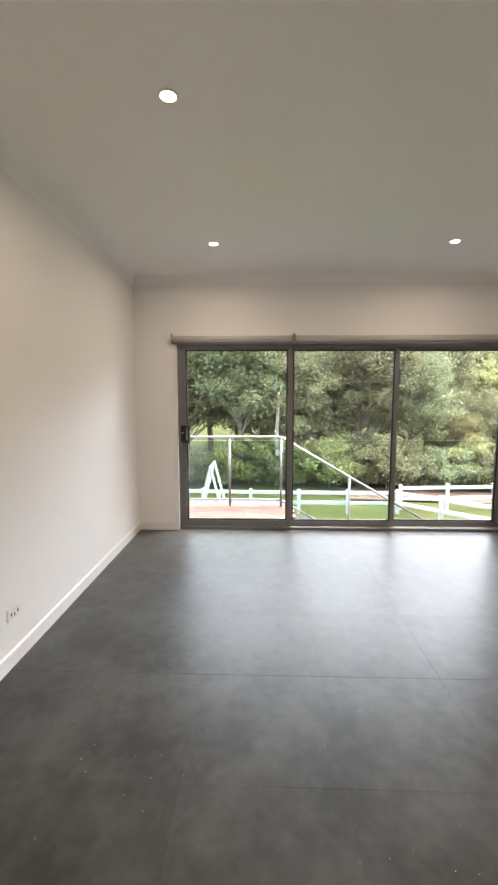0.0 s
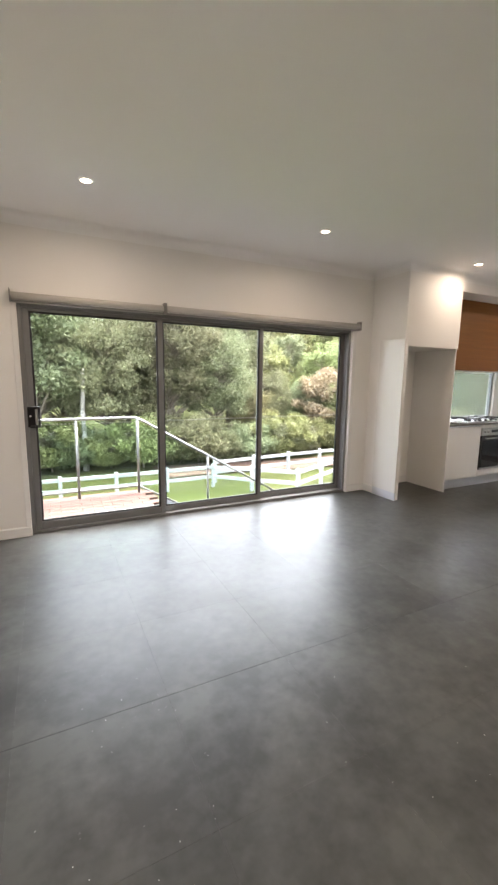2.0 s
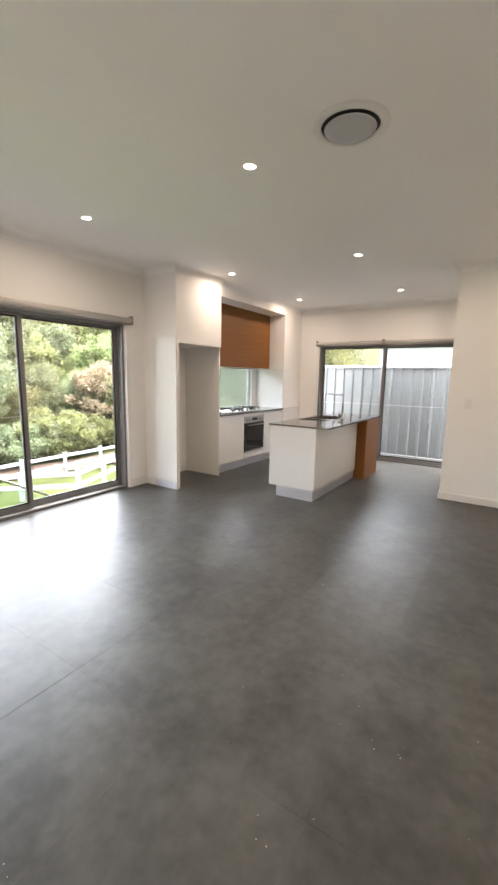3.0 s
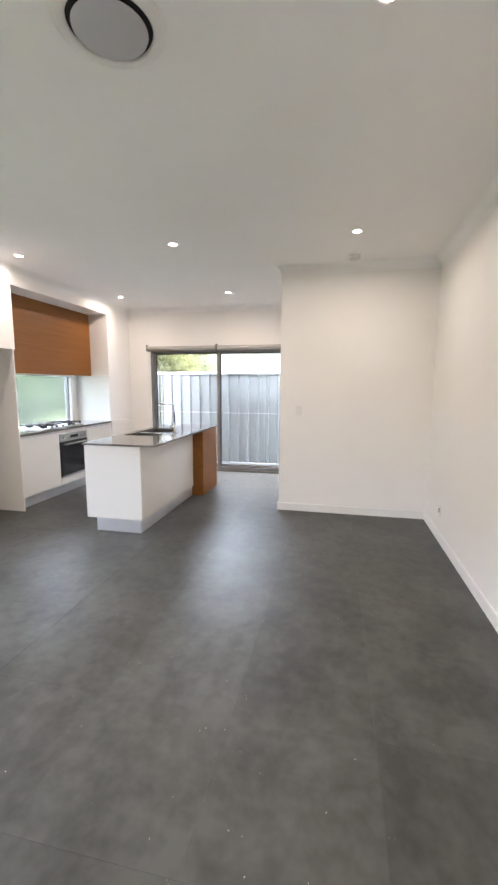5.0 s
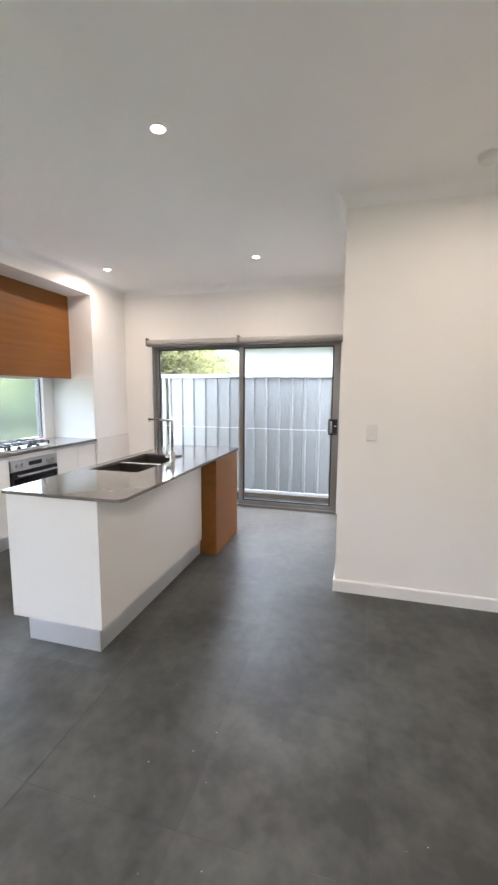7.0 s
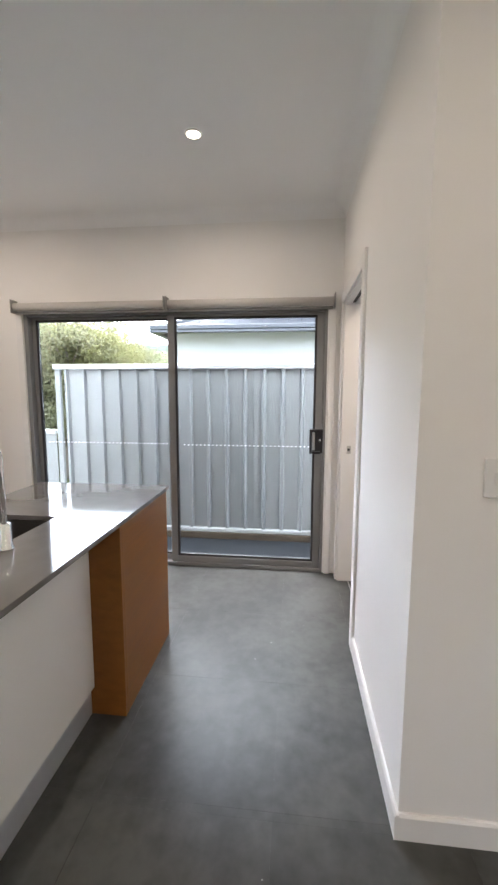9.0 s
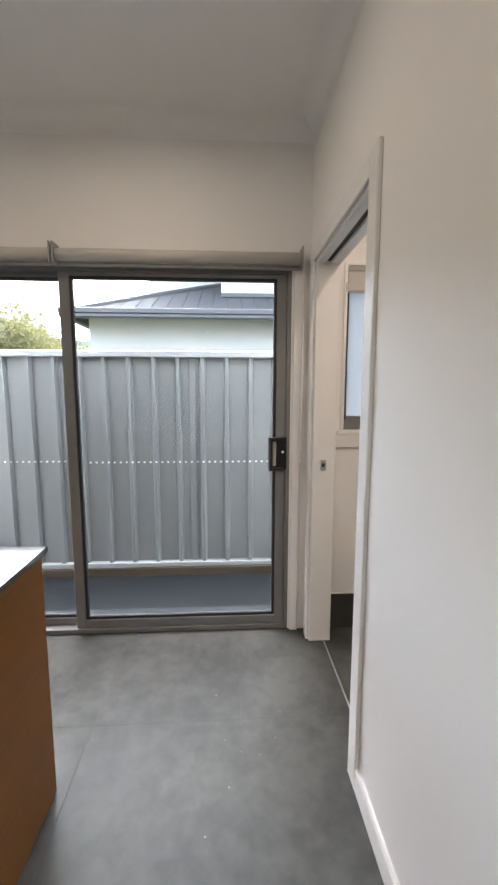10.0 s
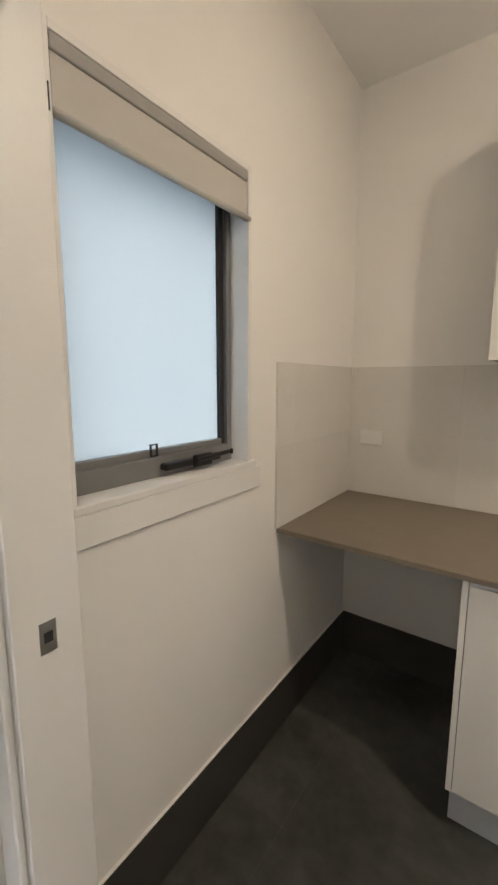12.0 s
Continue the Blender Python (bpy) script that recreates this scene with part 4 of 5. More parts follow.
axis_x = sorted({*[round(-12 + i * 0.9, 3) for i in range(48)], *[31 + i * 9 for i in range(20)], *[-12 - i * 9 for i in range(1, 20)], 400.0, -400.0, 1500.0, -1500.0})
axis_y = sorted({*[round(-3 + i * 0.75, 3) for i in range(48)], *[33 + i * 8 for i in range(22)], *[-3 - i * 12 for i in range(1, 10)], 400.0, 1500.0, -400.0, -1500.0})
verts = [(x, y, ground_height(x, y) if abs(x) < 1000 and abs(y) < 1000 else 12.0) for y in axis_y for x in axis_x]
nx = len(axis_x)
faces = [(j * nx + i, j * nx + i + 1, (j + 1) * nx + i + 1, (j + 1) * nx + i) for j in range(len(axis_y) - 1) for i in range(nx - 1)]
me = bpy.data.meshes.new("ground")
me.from_pydata(verts, [], faces)
me.materials.append(GRASS)
for p in me.polygons:
    p.use_smooth = True
tagged(new("ground", me), "green lawn and grassy slopes round the house", "ground", kind="structure")

FX = 7.92
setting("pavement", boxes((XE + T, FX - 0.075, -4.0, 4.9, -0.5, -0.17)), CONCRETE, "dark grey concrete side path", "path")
fence = thing("steel_fence", (FX, 1.0, -0.2), "grey ribbed steel boundary fence", "fence")
bm = bmesh.new()
y, outline = -3.8905, []
while y < 4.15:
    outline += [(y, 0.0), (y + 0.152, 0.0), (y + 0.166, 0.042), (y + 0.191, 0.042), (y + 0.204, 0.0)]
    y += 0.2045
extrude(bm, [(FX - d, v) for v, d in outline] + [(FX - d + 0.003, v) for v, d in reversed(outline)], 'z', -0.07, 1.74)
part("sheet", bm, FENCE_SHEET, fence)
part("top_rail", boxes((FX - 0.05, FX + 0.012, -4.0, 4.41, 1.725, 1.78), bevel=0.006), FENCE_RAIL, fence, "pale steel top rail")
part("bottom_rail", boxes((FX - 0.05, FX + 0.012, -4.0, 4.41, -0.10, -0.055), bevel=0.006), FENCE_RAIL, fence, "pale steel bottom rail")
for y in (4.38, 2.10, -0.10, -2.50):
    part("post", boxes((FX - 0.010, FX + 0.030, y - 0.03, y + 0.03, -0.3, 1.78), bevel=0.003), FENCE_SHEET, fence)
root = thing("timber_sleeper", (FX, 0.3, -0.2), "brown timber sleeper below the fence", "sleeper")
part("board", boxes((FX - 0.06, FX + 0.02, -4.0, 4.41, -0.3, -0.102), bevel=0.006), SLEEPER, root)

low_fence = thing("steel_fence", (FX, 4.85, -0.9), "lower pale steel fence stepping down the slope", "fence")
bm = bmesh.new()
y, outline = 4.43, []
while y < 5.1:
    outline += [(y, 0.0), (y + 0.152, 0.0), (y + 0.166, 0.042), (y + 0.191, 0.042), (y + 0.204, 0.0)]
    y += 0.2045
extrude(bm, [(FX - d, v) for v, d in outline] + [(FX - d + 0.003, v) for v, d in reversed(outline)], 'z', -1.4, 1.0)
part("sheet", bm, FENCE_SHEET, low_fence)
part("top_rail", boxes((FX - 0.05, FX + 0.012, 4.415, 5.3, 0.99, 1.04), bevel=0.006), FENCE_RAIL, low_fence, "pale steel top rail")
for y in (5.27,):
    part("post", boxes((FX - 0.010, FX + 0.030, y - 0.03, y + 0.03, -2.6, 1.035), bevel=0.003), FENCE_SHEET, low_fence)

house = thing("neighbour_house", (14, -1, 0), "white two-storey neighbouring house with a dark steel roof", "house")
part("wall", boxes((11.2, 19.0, -9.0, 4.0, -0.6, 2.60)), RENDER, house, "off-white rendered wall")
ev, en, rz, pitch = 10.72, 4.12, 2.64, 0.4     # west and north eaves, their height, the slope
cut_y, near_x, back_x = 1.87, 11.95, 13.6      # the upper storey stands forward south of cut_y
hip_x = ev + (en - cut_y) / 0.9
def roof_z(x):
    return rz + pitch * (x - ev)
bm = bmesh.new()
corners = [bm.verts.new(p) for p in ((ev, en, rz), (hip_x, cut_y, roof_z(hip_x)), (near_x, cut_y, roof_z(near_x)), (near_x, -9.5, roof_z(near_x)), (ev, -9.5, rz), (19.5, en, rz), (19.5, cut_y, roof_z(hip_x)), (19.5, -9.5, rz))]
for f in ((0, 1, 2, 3, 4), (0, 5, 6, 1), (0, 4, 7, 5)):
    bm.faces.new([corners[i] for i in f])
bmesh.ops.recalc_face_normals(bm, faces=bm.faces)
roof = part("roof", bm, ROOF, house, "dark grey steel hip roof")
bm = bmesh.new()
for i in range(56):
    y = -9.3 + i * 0.236
    top = near_x if y < cut_y else ev + (en - y) / 0.9
    if top - ev > 0.2:
        tube(bm, (ev + 0.02, y, rz + 0.004), (top - 0.03, y, roof_z(top - 0.03) - 0.004), 0.013, sides=4)
part("roof_rib", bm, ROOF, roof, "raised steel ribs")
part("hip_cap", tube(bmesh.new(), (ev + 0.01, en - 0.01, rz + 0.01), (hip_x, cut_y, roof_z(hip_x) + 0.01), 0.05, 0.05, 6), GUTTER, roof, "folded steel hip capping")
part("flashing", boxes((near_x - 0.09, near_x - 0.021, -9.0, cut_y + 0.02, roof_z(near_x) - 0.03, roof_z(near_x) + 0.05), bevel=0.01), GUTTER, roof, "folded steel wall flashing")
part("gutter", boxes((ev - 0.12, ev + 0.0, -9.5, en + 0.12, rz - 0.12, rz - 0.065), (ev - 0.13, ev + 0.0, -9.5, en + 0.13, rz - 0.062, rz + 0.015), (ev, 19.5, en + 0.005, en + 0.12, rz - 0.12, rz + 0.015), bevel=0.008), GUTTER, house, "dark steel gutter")
part("eave_lining", boxes((ev, 11.199, -9.4, en - 0.02, rz - 0.045, rz - 0.005)), RENDER, house, "white eave lining")
front = part("upper_wall", boxes((near_x, 19.0, -9.0, cut_y, 2.65, 5.7)), RENDER, house, "white weatherboard upper wall")
for i in range(12):
    z = roof_z(near_x) + 0.02 + i * 0.2
    part("board", extrude(bmesh.new(), [(near_x - 0.001, z), (near_x - 0.028, z), (near_x - 0.012, z + 0.196), (near_x - 0.001, z + 0.196)], 'y', -9.0, cut_y - 0.05), RENDER, front)
part("corner_board", boxes((near_x - 0.035, near_x - 0.001, cut_y - 0.049, cut_y + 0.02, roof_z(near_x) + 0.02, 5.68)), RENDER, front, "white corner board")
back = part("upper_wall", boxes((back_x, 18.9, cut_y + 0.002, 3.45, 2.65, 5.7)), RENDER, house, "plain white set-back upper wall")
sash = part("window", boxes((back_x - 0.04, back_x - 0.001, 2.62, 2.67, 3.95, 5.6), (back_x - 0.04, back_x - 0.001, 3.10, 3.15, 3.95, 5.6), (back_x - 0.04, back_x - 0.001, 2.67, 3.10, 3.95, 4.0), (back_x - 0.04, back_x - 0.001, 2.67, 3.10, 5.55, 5.6)), WHITE_FENCE, house, "pale window frame")
part("pane", boxes((back_x - 0.02, back_x - 0.002, 2.671, 3.099, 4.001, 5.549)), material("dark_window", (0.05, 0.055, 0.055), 0.2, var=0.1), sash, "dark window pane")
part("upper_roof", boxes((near_x - 0.5, 19.4, -9.4, 3.9, 5.7, 5.85)), ROOF, house, "dark upper roof")


# ---- outside, to the north: terrace, balustrade, stairs, white fences ----
terrace = setting("terrace", boxes((-4.0, 0.42, YN + T, 6.22, -2.6, -0.062)), MORTAR, "raised terrace slab paved in terracotta", "terrace")
setting("wall_outer", boxes((0.42, 3.05, YN + T, YN + T + 0.1, -2.6, -0.02), (3.05, XE + T, YK + 0.112, YK + 0.212, -2.6, 0.0)), BRICK_EXT, "rendered base wall of the house", "wall")
stair = thing("outdoor_stairs", (0.42, 5.6, -2.4), "concrete outdoor stairs down from the terrace", "stairs")
for i in range(13):
    part("step", boxes((0.425 + i * 0.29, 0.425 + (i + 1) * 0.29, YN + T + 0.11, 6.22, -2.6, -0.23 - i * 0.17)), CONCRETE, stair)

swing = thing("garden_swing_frame", (-2.1, 17.0, ground_height(-2.1, 17.0)), "white painted A-frame swing on the lawn", "swing frame")
gz = ground_height(-2.1, 17.0)
for sy_ in (16.4, 17.8):
    for sx_ in (-2.72, -1.48):
        part("leg", tube(bmesh.new(), (sx_, sy_, gz - 0.1), (-2.1, sy_, gz + 2.3), 0.055, 0.05, 8), WHITE_FENCE, swing)
    part("brace", tube(bmesh.new(), (-2.45, sy_, gz + 1.0), (-1.75, sy_, gz + 1.0), 0.04, 0.04, 8), WHITE_FENCE, swing)
part("top_bar", tube(bmesh.new(), (-2.1, 16.3, gz + 2.3), (-2.1, 17.9, gz + 2.3), 0.055, 0.055, 8), WHITE_FENCE, swing)
part("bench_seat", boxes((-2.35, -1.85, 16.5, 17.7, gz + 0.45, gz + 0.5), (-1.88, -1.83, 16.5, 17.7, gz + 0.5, gz + 0.95), bevel=0.01), WHITE_FENCE, swing, "white slatted swing seat")

rail = thing("glass_balustrade", (-1.5, 6.06, -0.06), "frameless-looking glass balustrade with a steel handrail", "balustrade")
RY = 6.06
part("handrail", sweep(bmesh.new(), [(-3.9, RY, 0.97), (0.20, RY, 0.97), (0.25, RY, 0.955), (0.30, RY, 0.93), (3.4, RY, -0.86)], 0.017, 12), RAIL_STEEL, rail, "round steel handrail", smooth=True)
part("bottom_rail", sweep(bmesh.new(), [(-3.9, RY, 0.06), (0.22, RY, 0.06), (0.30, RY, 0.02), (3.4, RY, -1.77)], 0.014, 10), RAIL_STEEL, rail, "round steel bottom rail", smooth=True)
for x in (-2.9, -1.7, -0.50, 0.24, 1.22, 2.3):
    drop = 0.0 if x < 0.27 else (x - 0.27) * 0.577
    part("post", tube(bmesh.new(), (x, RY, -0.062 - drop - (0.16 if drop else 0)), (x, RY, 0.955 - drop), 0.017), RAIL_STEEL, rail, "steel post", smooth=True)
for x0, x1 in ((-2.87, -1.73), (-1.67, -0.53), (-0.47, 0.21)):
    p = part("glass_panel", boxes((x0, x1, RY - 0.005, RY + 0.005, 0.09, 0.945)), RAILGLASS, rail, "clear glass panel")
    p.visible_shadow = False
for x0, x1 in ((0.28, 1.19), (1.25, 2.27)):
    bm = bmesh.new()
    zt0, zt1 = 0.93 - (x0 - 0.27) * 0.577 - 0.03, 0.93 - (x1 - 0.27) * 0.577 - 0.03
    extrude(bm, [(x0, zt0), (x1, zt1), (x1, zt1 - 0.84), (x0, zt0 - 0.84)], 'y', RY - 0.005, RY + 0.005)
    p = part("glass_panel", bm, RAILGLASS, rail, "clear glass panel")
    p.visible_shadow = False


def rail_fence(points, h, label):
    """White post-and-rail fence along corner points, following the ground."""
    root = thing("white_fence", (points[0][0], points[0][1], ground_height(*points[0])), label, "fence", "white paddock fences")
    for (x0, y0), (x1, y1) in zip(points, points[1:]):
        n = max(1, round(math.hypot(x1 - x0, y1 - y0) / 2.3))
        for i in range(n):
            ax, ay, bx_, by_ = x0 + (x1 - x0) * i / n, y0 + (y1 - y0) * i / n, x0 + (x1 - x0) * (i + 1) / n, y0 + (y1 - y0) * (i + 1) / n
            za, zb = ground_height(ax, ay), ground_height(bx_, by_)
            part("post", boxes((ax - 0.075, ax + 0.075, ay - 0.075, ay + 0.075, za - 0.2, za + h), bevel=0.01), WHITE_FENCE, root)
            for f in (0.86, 0.45):
                d = Vector((bx_ - ax, by_ - ay, zb - za))
                bm = bmesh.new()
                m = Matrix.Translation(((ax + bx_) / 2, (ay + by_) / 2, (za + zb) / 2 + h * f)) @ d.to_track_quat('X', 'Z').to_matrix().to_4x4() @ Matrix.Diagonal((d.length, 0.05, 0.16, 1))
                bmesh.ops.create_cube(bm, size=1, matrix=m)
                part("rail", bm, WHITE_FENCE, root)
    return root


rail_fence([(-14, 19.4), (6.2, 18.6)], 1.15, "white painted post-and-rail fence on the lawn")
rail_fence([(6.2, 18.6), (8.2, 14.2), (14.5, 18.0)], 1.15, "white post-and-rail fence turning round a paddock")
rail_fence([(6.6, 19.4), (18, 20.2)], 1.25, "white post-and-rail fence along a dirt track")

bm = bmesh.new()
prev = None
for i in range(31):
    x = 4.5 + i * 0.8
    pair = [bm.verts.new((x, yy + 0.5 * math.sin(x * 0.3), ground_height(x, yy + 0.5 * math.sin(x * 0.3)) + 0.09)) for yy in (20.6, 22.0, 23.5)]
    if prev:
        for k in range(2):
            bm.faces.new((prev[k], pair[k], pair[k + 1], prev[k + 1]))
    prev = pair
setting("road", bm, SOIL, "reddish dirt track behind the fence", "track")


# ---- trees ----
def tree_meshes(seed, height, spread, leaf_size, leaves, clumps, lean=0.3, low=0.3):
    rng = np.random.default_rng(seed)
    bm = bmesh.new()
    top = Vector((rng.normal(0, lean), rng.normal(0, lean), height * 0.72))
    mid = top * 0.5 + Vector((rng.normal(0, 0.25), rng.normal(0, 0.25), 0))
    tube(bm, (0, 0, -0.4), mid, height * 0.022, height * 0.016, 8)
    tube(bm, mid, top, height * 0.016, height * 0.006, 8)
    centres = []
    for i in range(clumps):
        ang, f = rng.uniform(0, 2 * math.pi), rng.uniform(low, 1.0)
        base = mid.lerp(top, f) if f > 0.5 else Vector((0, 0, 0)).lerp(mid, f * 2)
        r = spread * (0.35 + 0.75 * math.sin(math.pi * min(0.98, f) * 0.85)) * rng.uniform(0.35, 1.0)
        tip = Vector((base.x + r * math.cos(ang), base.y + r * math.sin(ang), height * (0.12 + 0.88 * f) * rng.uniform(0.86, 1.04)))
        tube(bm, base, tip, height * 0.006, height * 0.0015, 5)
        centres.append((tip, rng.uniform(0.55, 1.15) * spread * 0.30))
    trunk = mesh_of("trunk", bm, BARK)
    per = leaves // clumps
    quads = []
    for c, r in centres:
        d = rng.normal(0, 1, (per, 3))
        d /= np.linalg.norm(d, axis=1)[:, None]
        pos = np.array(c) + d * (r * rng.uniform(0.1, 1.0, (per, 1)) ** 0.6) * np.array([1.2, 1.2, 0.85])
        a = rng.normal(0, 1, (per, 3))
        a[:, 2] -= 0.5
        a /= np.linalg.norm(a, axis=1)[:, None]
        b = np.cross(a, rng.normal(0, 1, (per, 3)))
        b /= np.linalg.norm(b, axis=1)[:, None]
        s = leaf_size * rng.uniform(0.6, 1.4, (per, 1))
        quads.append(np.stack((pos - a * s, pos + b * s * 0.45, pos + a * s, pos - b * s * 0.45), 1).reshape(-1, 3))
    vs = np.concatenate(quads)
    fs = np.arange(len(vs)).reshape(-1, 4)
    crown = bpy.data.meshes.new("crown")
    crown.from_pydata(vs.tolist(), [], fs.tolist())
    return trunk, crown


def plant(kind, x, y, scale, turn, meshes, leafmat, label, category, group):
    root = thing(kind, (x, y, ground_height(x, y)), label, category, group)
    root.rotation_euler, root.scale = (0, 0, turn), (scale, scale, scale)
    for nm, me in zip(("trunk", "crown"), meshes):
        o = new(nm, me)
        o.parent = root
    return root


kinds = []
for seed, hgt, spr, ls, lv, cl, mat in ((1, 11, 3.4, 0.11, 27000, 130, LEAF), (2, 13, 3.2, 0.115, 28000, 140, LEAF), (3, 9, 3.3, 0.10, 26000, 120, LEAF), (4, 10, 3.6, 0.11, 27000, 130, LEAF_LIGHT), (5, 9, 3.4, 0.24, 4200, 70, LEAF), (6, 10, 3.5, 0.25, 4200, 70, LEAF_LIGHT)):
    tm = tree_meshes(seed, hgt, spr, ls, lv, cl)
    tm[1].materials.append(mat)
    kinds.append(tm)
bush = tree_meshes(9, 2.6, 1.9, 0.085, 9000, 50, 0.1, 0.05)
bush[1].materials.append(LEAF)
bush_light = tree_meshes(10, 2.8, 1.8, 0.085, 9000, 50, 0.1, 0.05)
bush_light[1].materials.append(LEAF_LIGHT)
tan = tree_meshes(11, 6.5, 2.6, 0.14, 8000, 60)
tan[1].materials.append(LEAF_TAN)
rng = random.Random(5)
for i in range(12):
    x = -16 + i * 2.35 + rng.uniform(-0.8, 0.8)
    plant("gum_tree", x, rng.uniform(25.8, 28.5), rng.uniform(0.78, 0.98), rng.uniform(0, 6.3), kinds[rng.choice((0, 1, 2, 0, 3))], None, "grey-green gum tree with a dense crown", "tree", "trees behind the lawn")
for i in range(12):
    x = -20 + i * 3.0 + rng.uniform(-1, 1)
    plant("gum_tree", x, rng.uniform(33, 40), rng.uniform(0.9, 1.1), rng.uniform(0, 6.3), kinds[rng.choice((0, 1, 3, 1))], None, "tall gum tree in the wood behind", "tree", "trees behind the lawn")
for i in range(9):
    x = 13.5 + i * 2.3 + rng.uniform(-0.7, 0.7)
    plant("small_tree", x, rng.uniform(26, 30), rng.uniform(0.42, 0.62), rng.uniform(0, 6.3), kinds[rng.choice((2, 3, 3, 0))], None, "small leafy tree below the hillside", "tree", "small trees below the hill")
plant("tan_tree", 19.5, 27.0, 0.95, 1.0, tan, None, "rusty tan-leaved tree below the hillside", "tree", "small trees below the hill")
plant("tan_tree", 24.5, 31.0, 1.0, 3.0, tan, None, "rusty tan-leaved tree below the hillside", "tree", "small trees below the hill")
for i in range(24):
    x = -15 + i * 1.75 + rng.uniform(-0.6, 0.6)
    plant("bush", x, rng.uniform(23.8, 25.4), rng.uniform(0.7, 1.1), rng.uniform(0, 6.3), bush if rng.random() < 0.65 else bush_light, None, "dense green bush in front of the trees", "bush", "bushes along the wood")
plant("yellow_bush", 13.6, 24.2, 1.1, 0.4, bush_light, None, "yellowish round bush beside the track", "bush", "bushes along the wood")
for i in range(95):
    x, y = (rng.uniform(-30, 95), rng.uniform(50, 95)) if i % 3 == 0 else (rng.uniform(10, 75), rng.uniform(40, 82))
    plant("hill_tree", x, y, rng.uniform(0.45, 0.8), rng.uniform(0, 6.3), kinds[rng.choice((4, 5, 5))], None, "distant tree on the grassy hillside", "tree", "trees on the hillside")
for x, y, s in ((26, 19, 1.0), (25, 12.8, 0.80), (31, 21, 1.05), (24, 14.0, 0.88), (40, 24, 1.15), (28.5, 14.2, 0.90), (30.5, 15.8, 0.95), (27, 22.5, 1.05), (33, 15.6, 0.86), (33, 18.0, 1.02), (50, 34, 0.9), (38, 16.6, 0.92), (38, 21, 1.1), (44, 18.5, 0.84)):
    plant("garden_tree", x, y, s, x, kinds[3 if s in (0.80, 0.95, 1.05) else 2], None, "leafy tree beyond the boundary fence", "tree", "trees beyond the fence")
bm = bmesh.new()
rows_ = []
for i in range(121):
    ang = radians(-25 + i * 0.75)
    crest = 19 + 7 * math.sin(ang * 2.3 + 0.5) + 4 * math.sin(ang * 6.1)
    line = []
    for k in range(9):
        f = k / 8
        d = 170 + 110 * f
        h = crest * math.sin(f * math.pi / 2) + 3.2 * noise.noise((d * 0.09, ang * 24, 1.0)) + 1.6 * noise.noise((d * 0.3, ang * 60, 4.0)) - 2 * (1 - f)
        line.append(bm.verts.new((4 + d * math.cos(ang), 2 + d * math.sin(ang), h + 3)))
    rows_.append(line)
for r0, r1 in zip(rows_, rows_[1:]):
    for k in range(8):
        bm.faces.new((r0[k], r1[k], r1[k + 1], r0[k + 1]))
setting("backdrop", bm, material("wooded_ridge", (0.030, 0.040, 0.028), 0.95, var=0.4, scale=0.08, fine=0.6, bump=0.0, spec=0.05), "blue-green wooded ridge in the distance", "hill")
for p in bpy.data.objects["backdrop"].data.polygons:
    p.use_smooth = True
root = thing("dead_trunk", (0.95, 25.0, ground_height(0.95, 25.0)), "bare pale dead trunk among the trees", "tree trunk")
gz = ground_height(0.95, 25.0)
bm = bmesh.new()
for k in range(5):
    tube(bm, (0.95 + 0.05 * math.sin(k * 1.7), 25.0, gz + k * 1.15 - 0.2), (0.95 + 0.05 * math.sin(k * 1.7 + 1.7), 25.0, gz + (k + 1) * 1.15), 0.17 - 0.015 * k, 0.155 - 0.015 * k, 9)
part("trunk", bm, material("pale_bark", (0.24, 0.23, 0.20), 0.8, var=0.3, scale=1.5, fine=10, stretch=(3, 3, 1), bump=0.2), root, smooth=True)


# ---- tiles, last ----
def tile_mesh(name, w, h, t, mat, e=0.0003):
    bm = bmesh.new()
    lo = [bm.verts.new(p) for p in ((0, 0, -t), (w, 0, -t), (w, h, -t), (0, h, -t))]
    mid = [bm.verts.new(p) for p in ((0, 0, -e), (w, 0, -e), (w, h, -e), (0, h, -e))]
    up = [bm.verts.new(p) for p in ((e, e, 0), (w - e, e, 0), (w - e, h - e, 0), (e, h - e, 0))]
    for a_, b_ in ((lo, mid), (mid, up)):
        for i in range(4):
            bm.faces.new((a_[i], a_[(i + 1) % 4], b_[(i + 1) % 4], b_[i]))
    bm.faces.new(up)
    return mesh_of(name, bm, mat)


TP, JW = 0.6405, 0.0005
cache = {}
def lay(x0, x1, y0, y1, ox, oy):
    i0, i1 = math.floor((x0 - ox) / TP), math.ceil((x1 - ox) / TP)
    j0, j1 = math.floor((y0 - oy) / TP), math.ceil((y1 - oy) / TP)
    for i in range(i0, i1):
        for j in range(j0, j1):
            xa, xb = max(x0, ox + i * TP + JW / 2), min(x1, ox + (i + 1) * TP - JW / 2)
            ya, yb = max(y0, oy + j * TP + JW / 2), min(y1, oy + (j + 1) * TP - JW / 2)
            if j == -1 and oy > 2:
                yb -= 0.0025      # the wider movement joint across the living room
            if xb - xa < 0.01 or yb - ya < 0.01:
                continue
            key = (round(xb - xa, 3), round(yb - ya, 3))
            if key not in cache:
                cache[key] = tile_mesh("floor_tile", xb - xa, yb - ya, 0.0013, TILE)
            o = new("tile", cache[key])
            o.location, o.parent = (xa, ya, 0), floor


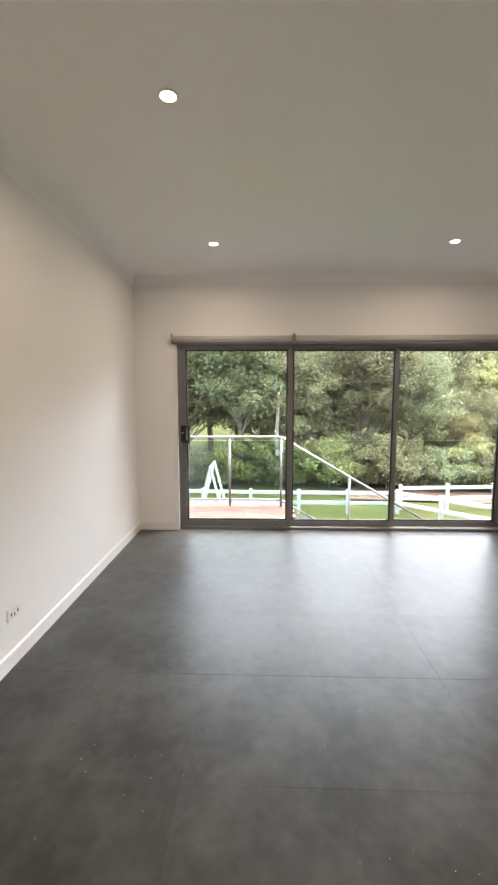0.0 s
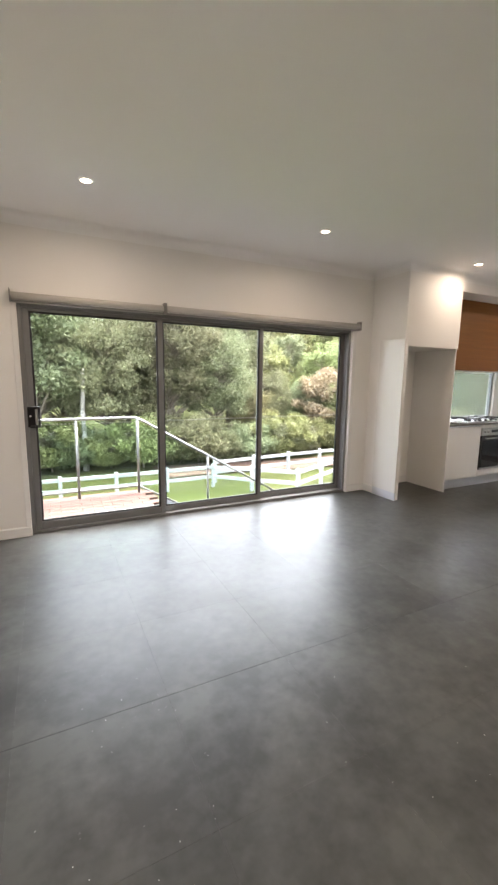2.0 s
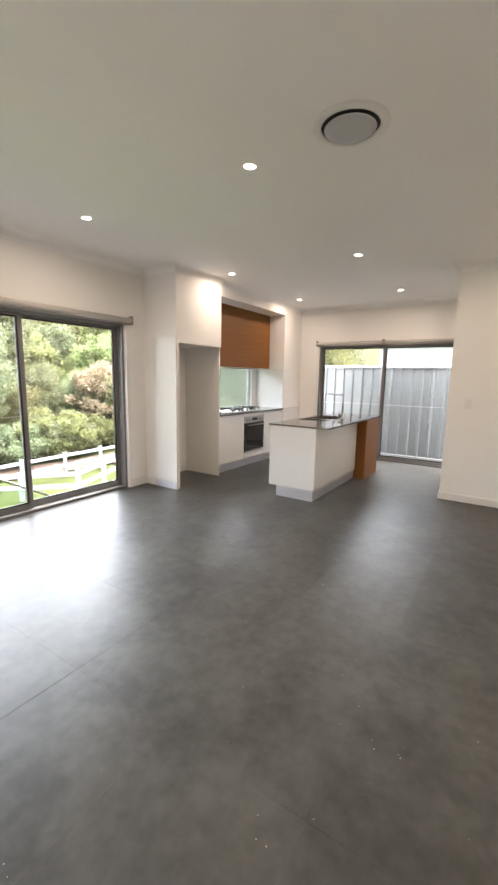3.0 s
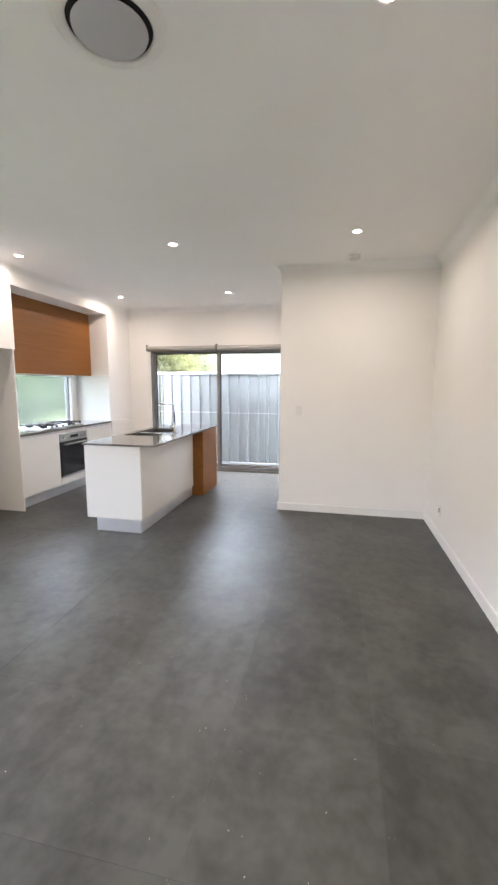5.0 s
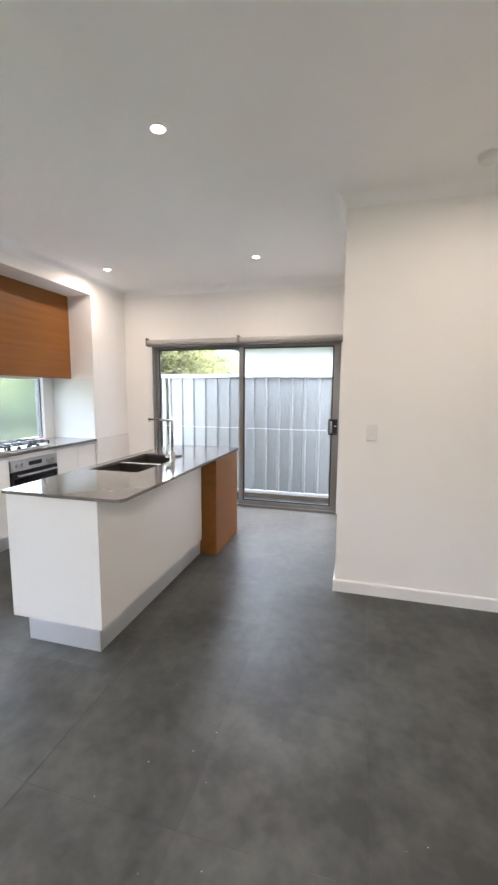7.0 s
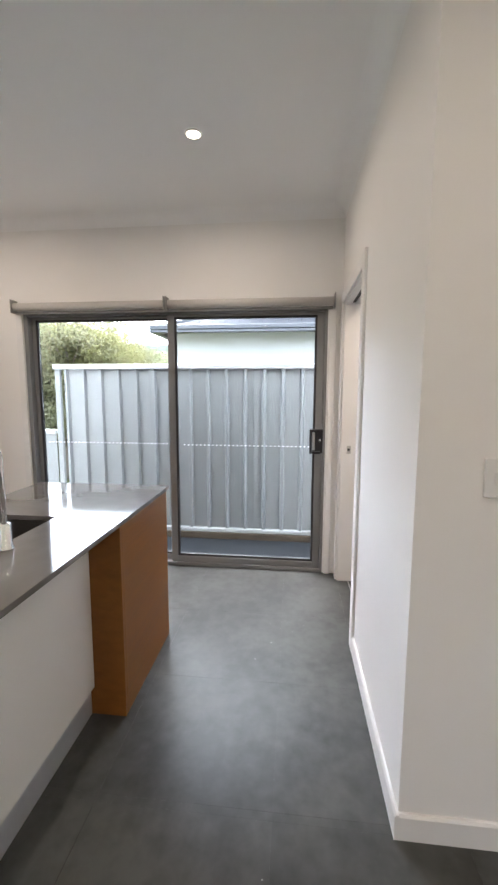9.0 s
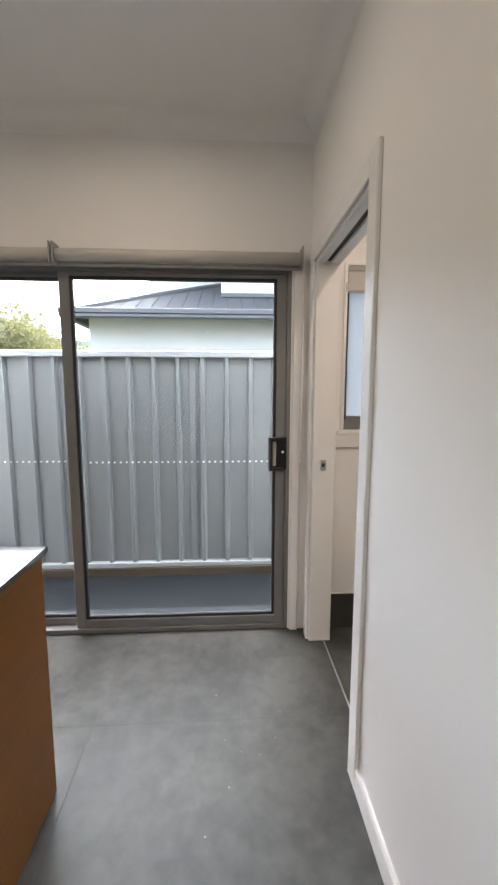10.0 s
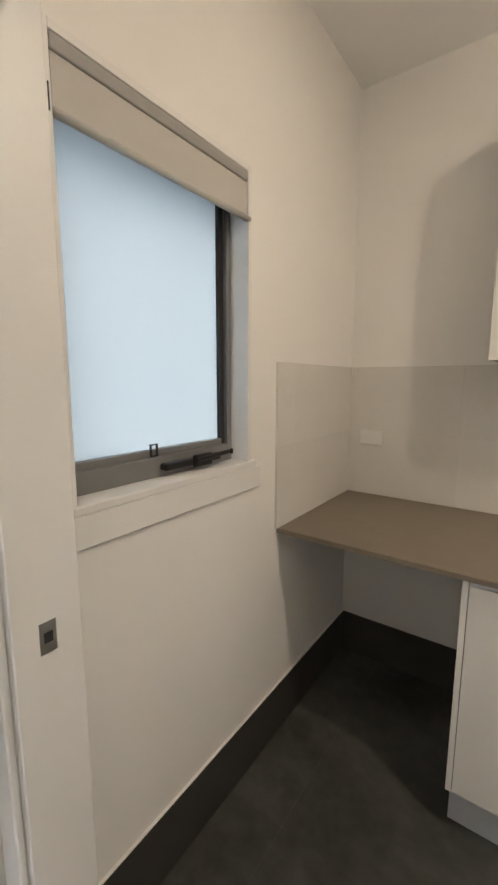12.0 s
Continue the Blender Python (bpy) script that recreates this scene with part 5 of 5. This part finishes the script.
lay(XW, XC, YS, YN, 0.283, 2.396)
lay(XC, XE, YH, YN, 0.283, 2.396)
lay(3.10, 6.02, YN + 0.002, YK, 0.283, 2.396)
lay(XL, XE, YL, YH - 0.112, 0.1, 1.24 - 3 * TP)
lay(c0 + 0.018, c1 - 0.020, YH - 0.110, YH - 0.0005, 0.283, 2.396)

setting("trim_joint", boxes((XW + 0.015, XC - 0.015, 2.39365, 2.39555, -0.0014, -0.0006)), SEAL, "dark sealed movement joint between the tiles", "floor joint")

# dark skirting tiles and white splashback tiles in the laundry
east, south = bpy.data.objects["wall_east"], bpy.data.objects["wall_laundry_south"]
def row_of_tiles(parent, name, mat, axis, lo, hi, wall, sign, z0, z1, w, h):
    z = z0
    while z < z1 - 0.01:
        zh = min(h, z1 - z)
        u = lo
        while u < hi - 0.01:
            uw = min(w, hi - u)
            key = (name, round(uw, 3), round(zh, 3))
            if key not in cache:
                cache[key] = tile_mesh(name, uw - 0.0003, zh - 0.0003, 0.009, mat)
            o = new(name, cache[key])
            if axis == 'x':      # on a wall that faces +y
                o.matrix_world = Matrix(((-1, 0, 0, u + uw), (0, 0, 1, wall + 0.009), (0, 1, 0, z), (0, 0, 0, 1)))
            else:                # on a wall that faces -x
                o.matrix_world = Matrix(((0, 0, -1, wall - 0.009), (-1, 0, 0, u + uw), (0, 1, 0, z), (0, 0, 0, 1)))
            o.parent = parent
            u += uw
        z += zh


row_of_tiles(east, "skirting_tile", SKIRT_TILE, 'y', YL + 0.001, YH - 0.112, XE, -1, 0.001, 0.222, 0.60, 0.225)
row_of_tiles(south, "skirting_tile", SKIRT_TILE, 'x', 6.067, XE - 0.0095, YL, 1, 0.001, 0.222, 0.60, 0.225)
part("tile_bead", boxes((XE - 0.0095, XE - 0.0004, YL + 0.010, YH - 0.126, 0.2225, 0.2265), bevel=0.0005), WHITE_PLASTIC, east, "thin white sealant bead over the skirting tiles")
row_of_tiles(east, "wall_tile", SPLASH, 'y', YL + 0.01, 0.316, XE, -1, 0.921, 1.565, 0.60, 0.322)
row_of_tiles(south, "wall_tile", SPLASH, 'x', XL + 0.004, XE - 0.01, YL, 1, 0.921, 1.565, 0.60, 0.322)


# terracotta pavers on the terrace
brick = tile_mesh("paver", 0.226, 0.111, 0.03, PAVER, 0.003)
for j in range(10):
    for i in range(11 + j % 2):
        x = 0.415 - 0.228 * (i + 1) + (0.114 if j % 2 else 0)
        if x + 0.226 > 0.42:
            continue
        o = new("paver", brick)
        o.location, o.parent = (x, YN + T + 0.004 + j * 0.114, -0.035), terrace


# crumbs and flecks of dust left on the floor
bm = bmesh.new()
crumb = random.Random(21)
for cx, cy, sx_, sy_, count in ((0.9, 1.2, 1.0, 0.7, 80), (2.6, 1.5, 1.2, 0.8, 28), (-0.6, 2.0, 0.6, 0.8, 60), (6.0, 1.75, 0.45, 0.3, 13), (4.2, 1.7, 0.9, 0.3, 9)):
    for k in range(count):
        x, y = crumb.gauss(cx, sx_ * 0.6), crumb.gauss(cy, sy_ * 0.6)
        if not (XW + 0.1 < x < XE - 0.1 and (y > YH + 0.05 if x > XC - 0.1 else y > YS + 0.1) and y < YN - 0.1) or (3.5 < x < 5.85 and y > 2.35):
            continue
        r = crumb.uniform(0.0007, 0.0022)
        turn = Matrix.Rotation(crumb.uniform(0, 6.3), 4, 'Z')
        bmesh.ops.create_cone(bm, cap_ends=True, segments=5, radius1=r, radius2=r * 0.5, depth=r * 0.7, matrix=Matrix.Translation((x, y, r * 0.35)) @ turn @ Matrix.Diagonal((1, crumb.uniform(0.4, 1.0), 1, 1)))
solid("floor_dust", bm, WHITE_PLASTIC, "pale crumbs of plaster dust scattered on the floor", "dust", kind="stuff")
